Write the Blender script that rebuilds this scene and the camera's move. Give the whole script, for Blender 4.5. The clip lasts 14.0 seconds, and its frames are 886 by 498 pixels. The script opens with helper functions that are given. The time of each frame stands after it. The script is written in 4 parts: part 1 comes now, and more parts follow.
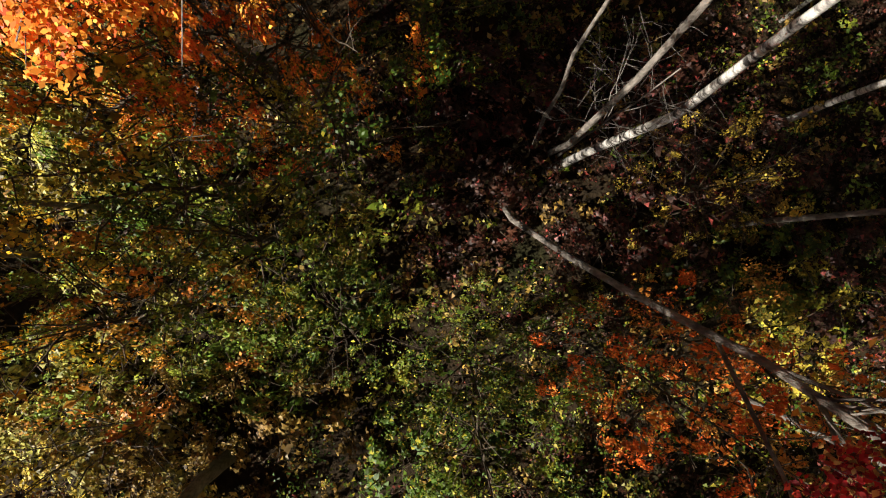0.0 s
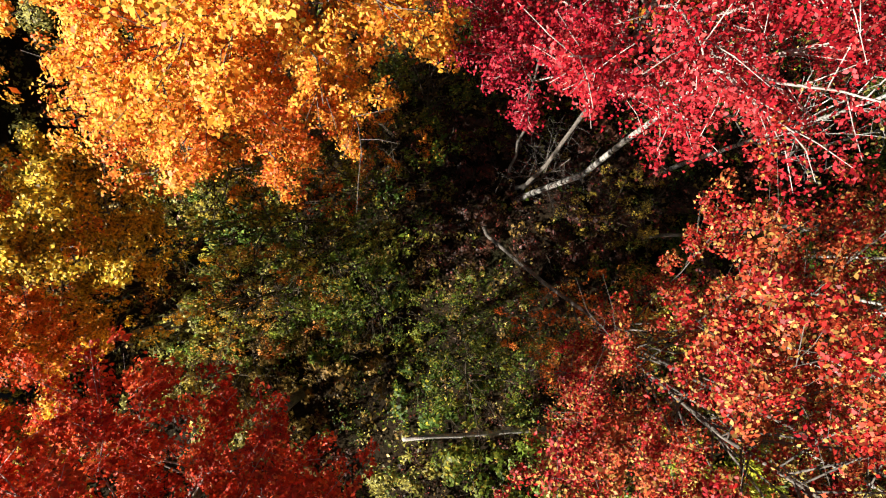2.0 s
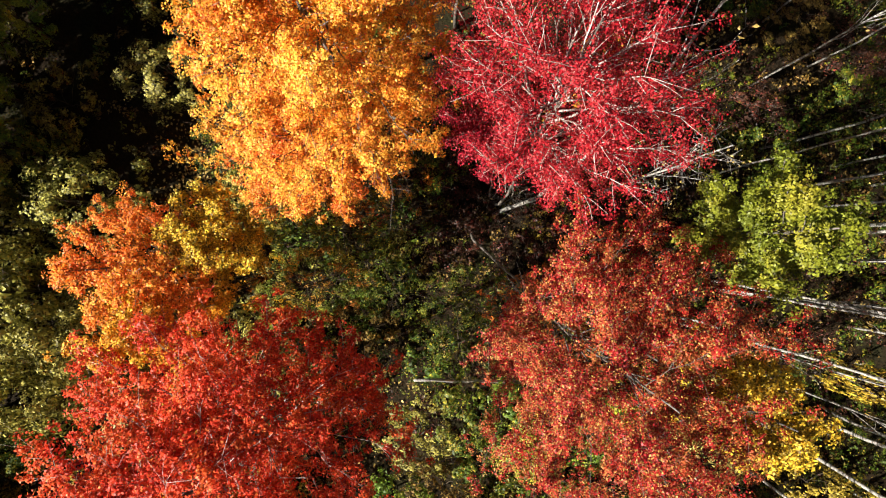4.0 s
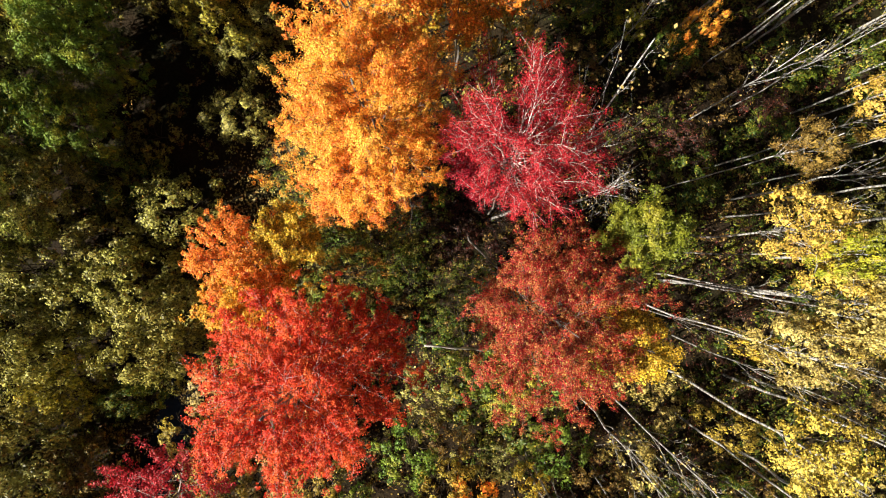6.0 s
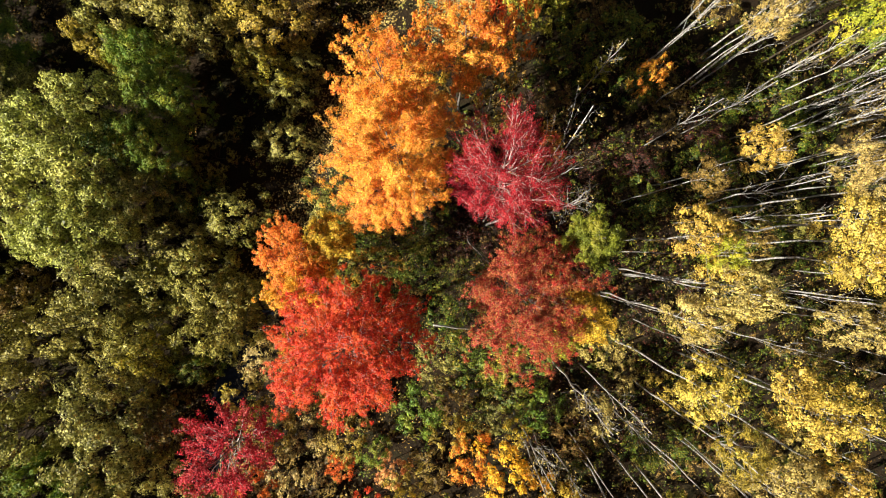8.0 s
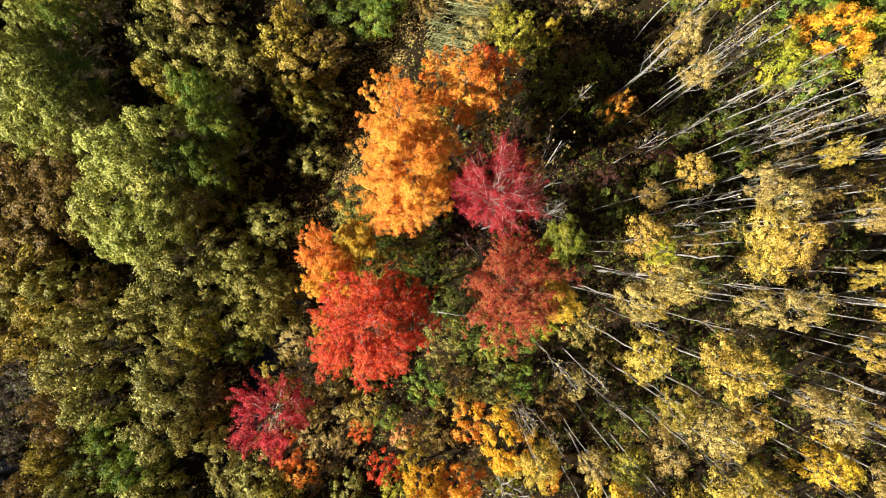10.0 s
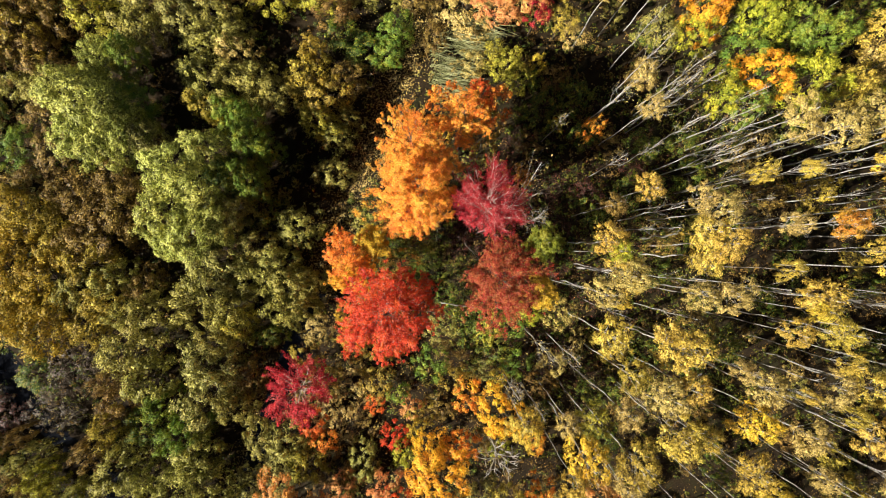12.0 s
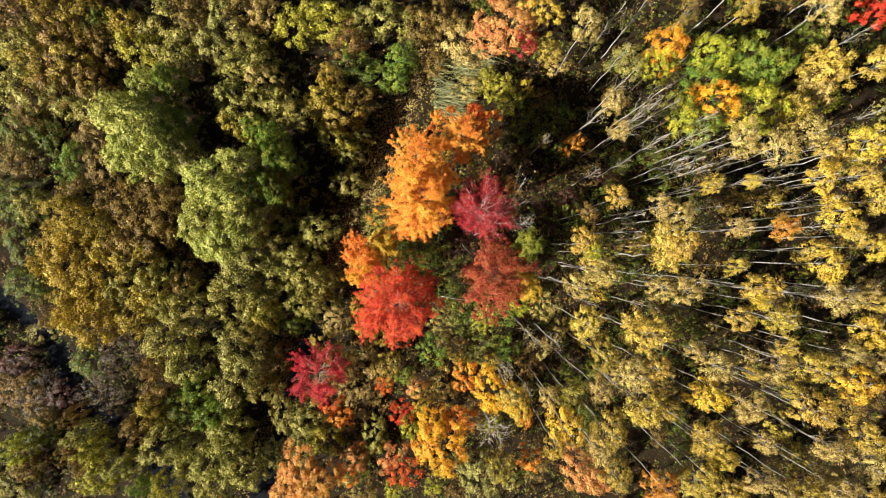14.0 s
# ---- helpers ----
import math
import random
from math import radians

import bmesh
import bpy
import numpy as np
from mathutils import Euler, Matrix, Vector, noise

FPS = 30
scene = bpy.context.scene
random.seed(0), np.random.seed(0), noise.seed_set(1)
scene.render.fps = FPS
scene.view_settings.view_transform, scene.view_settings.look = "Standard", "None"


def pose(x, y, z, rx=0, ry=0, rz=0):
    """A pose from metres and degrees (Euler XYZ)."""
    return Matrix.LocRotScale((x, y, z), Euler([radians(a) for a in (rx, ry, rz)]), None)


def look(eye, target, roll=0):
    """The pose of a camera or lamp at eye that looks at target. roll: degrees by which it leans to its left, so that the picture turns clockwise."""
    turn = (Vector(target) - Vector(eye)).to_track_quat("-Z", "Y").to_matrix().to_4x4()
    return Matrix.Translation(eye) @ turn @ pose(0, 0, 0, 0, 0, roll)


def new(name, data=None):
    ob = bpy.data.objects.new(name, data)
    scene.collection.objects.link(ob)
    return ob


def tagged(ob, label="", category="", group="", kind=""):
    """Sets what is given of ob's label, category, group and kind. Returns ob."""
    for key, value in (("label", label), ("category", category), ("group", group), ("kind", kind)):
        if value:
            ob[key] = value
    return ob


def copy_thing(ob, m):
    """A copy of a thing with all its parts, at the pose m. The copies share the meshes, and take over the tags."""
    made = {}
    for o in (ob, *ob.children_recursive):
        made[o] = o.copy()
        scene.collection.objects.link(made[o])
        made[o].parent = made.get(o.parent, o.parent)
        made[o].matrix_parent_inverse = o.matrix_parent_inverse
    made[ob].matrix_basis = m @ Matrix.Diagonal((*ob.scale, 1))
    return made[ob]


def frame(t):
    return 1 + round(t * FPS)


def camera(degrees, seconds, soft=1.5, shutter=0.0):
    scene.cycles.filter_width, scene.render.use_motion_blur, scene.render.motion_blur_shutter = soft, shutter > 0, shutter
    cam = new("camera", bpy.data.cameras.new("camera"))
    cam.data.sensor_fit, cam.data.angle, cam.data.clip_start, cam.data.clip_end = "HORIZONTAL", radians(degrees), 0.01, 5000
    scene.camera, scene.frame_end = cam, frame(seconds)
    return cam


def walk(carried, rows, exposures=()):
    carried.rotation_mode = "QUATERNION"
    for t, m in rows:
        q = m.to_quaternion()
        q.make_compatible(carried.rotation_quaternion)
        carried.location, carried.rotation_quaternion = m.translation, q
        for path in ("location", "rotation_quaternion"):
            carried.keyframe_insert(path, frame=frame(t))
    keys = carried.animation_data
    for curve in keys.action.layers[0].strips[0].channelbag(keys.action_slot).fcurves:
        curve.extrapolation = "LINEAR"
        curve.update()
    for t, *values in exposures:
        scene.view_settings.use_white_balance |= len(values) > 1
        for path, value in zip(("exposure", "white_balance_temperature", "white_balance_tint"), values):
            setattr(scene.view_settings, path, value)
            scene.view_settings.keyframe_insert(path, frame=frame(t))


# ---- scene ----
cam = camera(73.0, 14.0, soft=1.1)
PATH = [
    (0.0, pose(0.317, -0.117, 9.425, 0.041, -1.414, 0.003)),
    (0.5, pose(0.329, -0.065, 10.452, -0.096, -1.166, -0.040)),
    (1.0, pose(0.339, -0.009, 11.508, -0.226, -0.939, -0.078)),
    (1.5, pose(0.369, 0.052, 12.605, -0.348, -0.758, -0.123)),
    (2.0, pose(0.389, 0.108, 13.721, -0.437, -0.623, -0.188)),
    (2.5, pose(0.407, 0.137, 14.892, -0.495, -0.504, -0.262)),
    (3.0, pose(0.437, 0.160, 16.118, -0.492, -0.392, -0.334)),
    (3.5, pose(0.487, 0.157, 17.398, -0.430, -0.272, -0.391)),
    (4.0, pose(0.527, 0.129, 18.696, -0.322, -0.122, -0.428)),
    (4.5, pose(0.558, 0.089, 20.013, -0.197, 0.039, -0.446)),
    (5.0, pose(0.580, 0.047, 21.348, -0.081, 0.197, -0.445)),
    (5.5, pose(0.595, 0.014, 22.699, -0.006, 0.334, -0.426)),
    (6.0, pose(0.605, -0.010, 24.080, 0.018, 0.442, -0.395)),
    (6.5, pose(0.609, -0.023, 25.478, 0.015, 0.521, -0.371)),
    (7.0, pose(0.599, -0.025, 26.894, 0.005, 0.587, -0.354)),
    (7.5, pose(0.581, -0.020, 28.307, -0.001, 0.625, -0.339)),
    (8.0, pose(0.538, -0.013, 29.710, 0.005, 0.651, -0.329)),
    (8.5, pose(0.491, -0.014, 31.121, 0.018, 0.638, -0.329)),
    (9.0, pose(0.439, -0.019, 32.541, 0.035, 0.595, -0.335)),
    (9.5, pose(0.383, -0.027, 33.969, 0.053, 0.533, -0.345)),
    (10.0, pose(0.325, -0.036, 35.406, 0.068, 0.462, -0.354)),
    (10.5, pose(0.264, -0.042, 36.850, 0.077, 0.390, -0.360)),
    (11.0, pose(0.202, -0.045, 38.303, 0.076, 0.329, -0.358)),
    (11.5, pose(0.144, -0.039, 39.761, 0.080, 0.280, -0.364)),
    (12.0, pose(0.091, -0.030, 41.216, 0.083, 0.247, -0.385)),
    (12.5, pose(0.050, -0.016, 42.673, 0.099, 0.225, -0.422)),
    (13.0, pose(0.023, -0.002, 44.122, 0.117, 0.204, -0.463)),
    (13.5, pose(0.008, 0.001, 45.564, 0.111, 0.181, -0.500)),
    (14.0, pose(0.000, -0.000, 47.000, 0.101, 0.148, -0.536)),
]
walk(cam, PATH)

# ---- daylight ----
SUN_ELEVATION, SUN_HEADING = radians(36), radians(25)  # heading: the way the light travels, from +x towards +y
world = bpy.data.worlds.new("sky")
scene.world = world
world.use_nodes = True
sky = world.node_tree.nodes.new("ShaderNodeTexSky")
sky.sky_type, sky.sun_disc = "NISHITA", False
sky.sun_elevation, sky.sun_rotation = SUN_ELEVATION, radians(270) - SUN_HEADING
world.node_tree.nodes["Background"].inputs["Strength"].default_value = 0.0155
world.node_tree.links.new(sky.outputs["Color"], world.node_tree.nodes["Background"].inputs["Color"])
sun = new("sun", bpy.data.lights.new("sun", "SUN"))
sun.data.energy, sun.data.angle, sun.data.color = 5.0, radians(0.53), (1.0, 0.93, 0.82)
towards = Vector((math.cos(SUN_HEADING) * math.cos(SUN_ELEVATION), math.sin(SUN_HEADING) * math.cos(SUN_ELEVATION), -math.sin(SUN_ELEVATION)))
sun.matrix_world = look(-40 * towards + Vector((0, 0, 20)), Vector((0, 0, 20)))
scene.view_settings.exposure = 1.39


# ---- materials ----
def node(tree, kind, **values):
    n = tree.nodes.new(kind)
    for k, v in values.items():
        n.inputs[k].default_value = v
    return n


def noise_ramp(tree, vector, scale, stops, detail=4.0):
    """Noise laid over a colour ramp; gives the ramp's colour output."""
    n = node(tree, "ShaderNodeTexNoise", Scale=scale, Detail=detail)
    tree.links.new(vector, n.inputs["Vector"])
    r = tree.nodes.new("ShaderNodeValToRGB")
    while len(r.color_ramp.elements) < len(stops):
        r.color_ramp.elements.new(0.5)
    for e, (at, c) in zip(r.color_ramp.elements, stops):
        e.position, e.color = at, (*c, 1)
    tree.links.new(n.outputs["Fac"], r.inputs["Fac"])
    return r.outputs["Color"]


def foliage(name, dark, mid, light, patch=0.9, through_light=0.17, spread=0.55, fleck=None, share=0.3):
    """Leaves: patches of three tints over the crown, each leaf a little lighter or darker, light passing through them."""
    m = bpy.data.materials.new(name)
    m.use_nodes = True
    t = m.node_tree
    out, bsdf = t.nodes["Material Output"], t.nodes["Principled BSDF"]
    coord, geo, info = t.nodes.new("ShaderNodeTexCoord"), t.nodes.new("ShaderNodeNewGeometry"), t.nodes.new("ShaderNodeObjectInfo")
    shift = t.nodes.new("ShaderNodeVectorMath")
    shift.operation = "MULTIPLY_ADD"
    shift.inputs[1].default_value = (1, 1, 1)
    t.links.new(coord.outputs["Object"], shift.inputs[0])
    big = t.nodes.new("ShaderNodeMath")
    big.operation, big.inputs[1].default_value = "MULTIPLY", 40
    t.links.new(info.outputs["Random"], big.inputs[0])
    t.links.new(big.outputs[0], shift.inputs[2])
    patchy = noise_ramp(t, shift.outputs[0], patch, [(0.32, dark), (0.5, mid), (0.68, light)], 5.0)
    # each leaf
    value = node(t, "ShaderNodeMapRange")
    value.inputs["To Min"].default_value, value.inputs["To Max"].default_value = 1 - spread, 1 + spread
    t.links.new(geo.outputs["Random Per Island"], value.inputs["Value"])
    scaled = t.nodes.new("ShaderNodeVectorMath")
    scaled.operation = "SCALE"
    if fleck:
        # some leaves have turned another colour
        stir, few, mixed = node(t, "ShaderNodeMath"), node(t, "ShaderNodeMath"), t.nodes.new("ShaderNodeMix")
        stir.operation, stir.inputs[1].default_value = "PINGPONG", 0.043
        few.operation, few.inputs[1].default_value = "LESS_THAN", 0.043 * share
        mixed.data_type = "RGBA"
        mixed.inputs["B"].default_value = (*fleck, 1)
        t.links.new(geo.outputs["Random Per Island"], stir.inputs[0])
        t.links.new(stir.outputs[0], few.inputs[0])
        t.links.new(few.outputs[0], mixed.inputs["Factor"])
        t.links.new(patchy, mixed.inputs["A"])
        patchy = mixed.outputs["Result"]
    t.links.new(patchy, scaled.inputs[0])
    t.links.new(value.outputs[0], scaled.inputs["Scale"])
    hue = t.nodes.new("ShaderNodeHueSaturation")
    turn = node(t, "ShaderNodeMapRange")
    turn.inputs["To Min"].default_value, turn.inputs["To Max"].default_value = 0.491, 0.509
    t.links.new(info.outputs["Random"], turn.inputs["Value"])
    t.links.new(turn.outputs[0], hue.inputs["Hue"])
    t.links.new(scaled.outputs[0], hue.inputs["Color"])
    t.links.new(hue.outputs["Color"], bsdf.inputs["Base Color"])
    bsdf.inputs["Roughness"].default_value, bsdf.inputs["Specular IOR Level"].default_value = 0.5, 0.3
    glow = t.nodes.new("ShaderNodeBsdfTranslucent")
    t.links.new(hue.outputs["Color"], glow.inputs["Color"])
    mix = node(t, "ShaderNodeMixShader", Fac=through_light)
    t.links.new(bsdf.outputs[0], mix.inputs[1])
    t.links.new(glow.outputs[0], mix.inputs[2])
    t.links.new(mix.outputs[0], out.inputs["Surface"])
    return m


def rough(name, stops, scale, roughness=0.9, bump=0.3, stretch=(1, 1, 1), fine=6.0):
    """Bark, soil and wood: two scales of noise and a bump."""
    m = bpy.data.materials.new(name)
    m.use_nodes = True
    t = m.node_tree
    bsdf = t.nodes["Principled BSDF"]
    coord, mapping = t.nodes.new("ShaderNodeTexCoord"), node(t, "ShaderNodeMapping", Scale=stretch)
    t.links.new(coord.outputs["Object"], mapping.inputs["Vector"])
    a = noise_ramp(t, mapping.outputs[0], scale, stops, 6.0)
    b = noise_ramp(t, mapping.outputs[0], scale * fine, [(0.3, (0.55, 0.55, 0.55)), (0.7, (1.2, 1.2, 1.2))], 3.0)
    mix = t.nodes.new("ShaderNodeMix")
    mix.data_type, mix.blend_type = "RGBA", "MULTIPLY"
    mix.inputs["Factor"].default_value = 1.0
    t.links.new(a, mix.inputs["A"])
    t.links.new(b, mix.inputs["B"])
    t.links.new(mix.outputs["Result"], bsdf.inputs["Base Color"])
    bsdf.inputs["Roughness"].default_value, bsdf.inputs["Specular IOR Level"].default_value = roughness, 0.15
    bp = node(t, "ShaderNodeBump", Strength=bump, Distance=0.05)
    t.links.new(b, bp.inputs["Height"])
    t.links.new(bp.outputs[0], bsdf.inputs["Normal"])
    return m


LEAF = {
    "orange": foliage("orange_leaves", (0.72, 0.205, 0.028), (0.83, 0.37, 0.042), (0.88, 0.54, 0.08), through_light=0.3, spread=0.48, fleck=(0.76, 0.16, 0.03), share=0.15),
    "red": foliage("red_leaves", (0.52, 0.03, 0.013), (0.66, 0.058, 0.02), (0.72, 0.135, 0.027), 1.3, through_light=0.28, spread=0.45, fleck=(0.74, 0.2, 0.05), share=0.08),
    "orange_red": foliage("orange_red_leaves", (0.6, 0.085, 0.02), (0.74, 0.155, 0.03), (0.78, 0.26, 0.045), through_light=0.28, spread=0.45, fleck=(0.66, 0.09, 0.02), share=0.2),
    "crimson": foliage("crimson_leaves", (0.26, 0.006, 0.010), (0.38, 0.011, 0.02), (0.46, 0.03, 0.034), through_light=0.24, fleck=(0.5, 0.07, 0.06), share=0.12),
    "dark_red": foliage("dark_red_leaves", (0.24, 0.012, 0.009), (0.36, 0.03, 0.014), (0.43, 0.13, 0.035), 2.4, through_light=0.22, spread=0.65, fleck=(0.42, 0.24, 0.06), share=0.24),
    "flame": foliage("flame_orange_leaves", (0.66, 0.12, 0.02), (0.78, 0.23, 0.034), (0.82, 0.36, 0.05), through_light=0.28, spread=0.5, fleck=(0.68, 0.09, 0.02), share=0.16),
    "green": foliage("green_leaves", (0.03, 0.06, 0.007), (0.066, 0.108, 0.01), (0.16, 0.17, 0.015), through_light=0.24, fleck=(0.3, 0.25, 0.025), share=0.18),
    "fresh": foliage("fresh_green_leaves", (0.075, 0.15, 0.018), (0.15, 0.215, 0.023), (0.3, 0.3, 0.03)),
    "lime": foliage("yellow_green_leaves", (0.18, 0.22, 0.018), (0.31, 0.33, 0.024), (0.48, 0.41, 0.03)),
    "willow": foliage("pale_willow_leaves", (0.22, 0.24, 0.045), (0.355, 0.365, 0.072), (0.47, 0.455, 0.105), spread=0.85),
    "olive": foliage("olive_leaves", (0.165, 0.15, 0.03), (0.275, 0.25, 0.05), (0.38, 0.34, 0.08), spread=0.85),
    "grey": foliage("grey_green_leaves", (0.19, 0.18, 0.05), (0.28, 0.26, 0.065), (0.37, 0.34, 0.09), spread=0.85),
    "brown": foliage("brown_leaves", (0.12, 0.07, 0.018), (0.19, 0.12, 0.026), (0.27, 0.185, 0.037), spread=0.85),
    "ochre": foliage("ochre_leaves", (0.23, 0.165, 0.024), (0.33, 0.245, 0.032), (0.42, 0.32, 0.042), spread=0.85),
    "gold": foliage("golden_leaves", (0.33, 0.225, 0.032), (0.455, 0.32, 0.05), (0.55, 0.41, 0.078), spread=0.85),
    "tan": foliage("tan_leaves", (0.29, 0.21, 0.055), (0.40, 0.30, 0.085), (0.49, 0.385, 0.12), spread=0.85),
    "yellow": foliage("yellow_leaves", (0.41, 0.27, 0.028), (0.52, 0.37, 0.04), (0.59, 0.455, 0.06), spread=0.85),
    "salmon": foliage("salmon_leaves", (0.54, 0.19, 0.06), (0.6, 0.27, 0.08), (0.6, 0.35, 0.1)),
    "wine": foliage("wine_red_leaves", (0.37, 0.013, 0.022), (0.48, 0.027, 0.038), (0.52, 0.072, 0.06)),
    # near-black red-brown: the shade on low growth is put into the leaf colour
    "umber": foliage("shade_brown_leaves", (0.022, 0.011, 0.006), (0.042, 0.017, 0.01), (0.075, 0.028, 0.015), fleck=(0.2, 0.04, 0.03), share=0.12),
    "citron": foliage("fresh_yellow_green_leaves", (0.1, 0.14, 0.013), (0.18, 0.21, 0.017), (0.3, 0.28, 0.024), through_light=0.26, spread=0.45),
    "moss": foliage("yellowish_olive_leaves", (0.2, 0.19, 0.02), (0.33, 0.3, 0.03), (0.43, 0.37, 0.05), spread=0.85),
    "amber": foliage("amber_leaves", (0.27, 0.175, 0.018), (0.37, 0.26, 0.026), (0.46, 0.345, 0.04), spread=0.85),
    "ash": foliage("withered_grey_leaves", (0.075, 0.055, 0.04), (0.11, 0.085, 0.06), (0.16, 0.125, 0.085), spread=0.4),
    "reed": foliage("pale_reed_blades", (0.15, 0.155, 0.06), (0.23, 0.235, 0.1), (0.31, 0.305, 0.15), spread=0.4),
    "sun": foliage("golden_yellow_leaves", (0.45, 0.25, 0.02), (0.58, 0.37, 0.03), (0.66, 0.46, 0.045), spread=0.85),
    "honey": foliage("yellow_orange_leaves", (0.6, 0.24, 0.015), (0.72, 0.36, 0.02), (0.72, 0.46, 0.03), spread=0.6),
    "rust": foliage("rusty_orange_leaves", (0.45, 0.17, 0.03), (0.54, 0.25, 0.04), (0.58, 0.33, 0.06), spread=0.6),
    "copper": foliage("copper_leaves", (0.4, 0.12, 0.02), (0.48, 0.2, 0.028), (0.52, 0.31, 0.04)),
}
BARK = {
    "birch": rough("birch_bark", [(0.38, (0.05, 0.045, 0.04)), (0.47, (0.38, 0.36, 0.33)), (0.72, (0.64, 0.62, 0.57))], 3.0, 0.7, 0.25, (1, 1, 5)),
    "maple": rough("maple_bark", [(0.3, (0.09, 0.08, 0.07)), (0.7, (0.24, 0.21, 0.18))], 5.0, 0.85, 0.5, (1, 1, 0.4)),
    "pale": rough("pale_maple_bark", [(0.3, (0.34, 0.28, 0.25)), (0.7, (0.58, 0.50, 0.45))], 5.0, 0.8, 0.4, (1, 1, 0.4)),
    "grey": rough("brown_grey_bark", [(0.3, (0.045, 0.035, 0.024)), (0.7, (0.12, 0.095, 0.065))], 6.0, 0.9, 0.5, (1, 1, 0.4)),
    "dead": rough("bleached_dead_wood", [(0.3, (0.32, 0.30, 0.27)), (0.7, (0.62, 0.59, 0.54))], 5.0, 0.8, 0.4, (1, 1, 0.3)),
}


# ---- tree building ----
def mesh_of(name, verts, faces, material):
    me = bpy.data.meshes.new(name)
    me.from_pydata([tuple(v) for v in verts], [], [tuple(f) for f in faces])
    me.materials.append(material)
    return me


def tubes(name, lines, material, sides=6):
    """Tapered round limbs along lines of (points, first radius, last radius), joined into one mesh."""
    verts, faces = [], []
    for pts, r0, r1 in lines:
        pts = np.asarray(pts, float)
        n, first = len(pts), len(verts)
        way = np.gradient(pts, axis=0)
        way /= np.linalg.norm(way, axis=1, keepdims=True) + 1e-9
        for i in range(n):
            a = np.cross(way[i], (0.31, 0.95, 0.05) if abs(way[i][1]) < 0.8 else (1, 0, 0))
            a /= np.linalg.norm(a)
            b = np.cross(way[i], a)
            r = r0 + (r1 - r0) * (i / (n - 1)) ** 0.8
            for k in range(sides):
                q = 2 * math.pi * k / sides
                verts.append(pts[i] + r * (math.cos(q) * a + math.sin(q) * b))
        for i in range(n - 1):
            for k in range(sides):
                p, q = first + i * sides + k, first + i * sides + (k + 1) % sides
                faces.append((p, q, q + sides, p + sides))
        faces.append(tuple(first + (n - 1) * sides + k for k in range(sides)))
        faces.append(tuple(first + k for k in reversed(range(sides))))
    me = mesh_of(name, verts, faces, material)
    me.polygons.foreach_set("use_smooth", [True] * len(me.polygons))
    return me


def leaves(name, centres, size, material, rng, up=0.7, lobed=False, facing=None, loose=None):
    """Small folded leaves, each an island of its own, at the centres; up: how far they face the sky; facing: outward ways."""
    n = len(centres)
    normal = rng.normal(size=(n, 3)) * (1 - up if loose is None else loose) + np.array((0, 0, 1.0)) * up * 0.6
    if facing is not None:
        normal += facing * 0.75
    normal /= np.linalg.norm(normal, axis=1, keepdims=True)
    along = np.cross(normal, rng.normal(size=(n, 3)))
    along /= np.linalg.norm(along, axis=1, keepdims=True)
    side = np.cross(normal, along)
    s = size * rng.uniform(0.6, 1.3, (n, 1))
    if lobed is None:
        outline, quads = [(-0.52, 0.1, 0), (0.12, -0.42, 0.06), (0.5, 0.34, -0.04)], [(0, 1, 2)]
    else:
        outline = [(-0.5, 0, 0), (0.02, 0.32, 0.1), (0.5, 0, -0.05), (0.02, -0.32, 0.1)]
        quads = [(0, 3, 2, 1)]
    k = len(outline)
    verts = np.stack([centres + s * (u * along + v * side + w * normal) for u, v, w in outline], 1).reshape(-1, 3)
    faces = (np.arange(n)[:, None, None] * k + np.array(quads)[None]).reshape(-1)
    me = bpy.data.meshes.new(name)
    count = n * len(quads)
    me.vertices.add(n * k)
    me.vertices.foreach_set("co", verts.ravel())
    corners = len(quads[0])
    me.loops.add(count * corners)
    me.loops.foreach_set("vertex_index", faces)
    me.polygons.add(count)
    me.polygons.foreach_set("loop_start", np.arange(count) * corners)
    me.update(calc_edges=True)
    me.materials.append(material)
    return me


def bent(rng, a, b, n, sag=0.0, wobble=0.06):
    """A line of n points from a to b, bowed by sag in height and slightly crooked."""
    a, b = np.asarray(a, float), np.asarray(b, float)
    u = np.linspace(0, 1, n)[:, None]
    line = a + (b - a) * u
    line[:, 2] += (sag * np.linalg.norm(b - a) * u * (1 - u) * 4)[:, 0]
    jig = rng.normal(size=(n, 3)) * wobble * np.linalg.norm(b - a) / n ** 0.5
    jig[0] = jig[-1] = 0
    return line + jig


def child(name, me, parent, label=""):
    ob = new(name, me)
    ob.parent = parent
    return tagged(ob, label)


def crown_radius(u, shape):
    """The outline of a crown from its foot (0) to its top (1)."""
    if shape == "dome":
        return max(0.05, (1 - max(0, u - 0.35) ** 2 / 0.43) ** 0.5) * (0.55 + 0.45 * min(1, u / 0.35))
    if shape == "slim":
        return max(0.08, math.sin(math.pi * min(1, 0.18 + 0.8 * u)) ** 0.7)
    return max(0.1, (1 - u * u) ** 0.5)


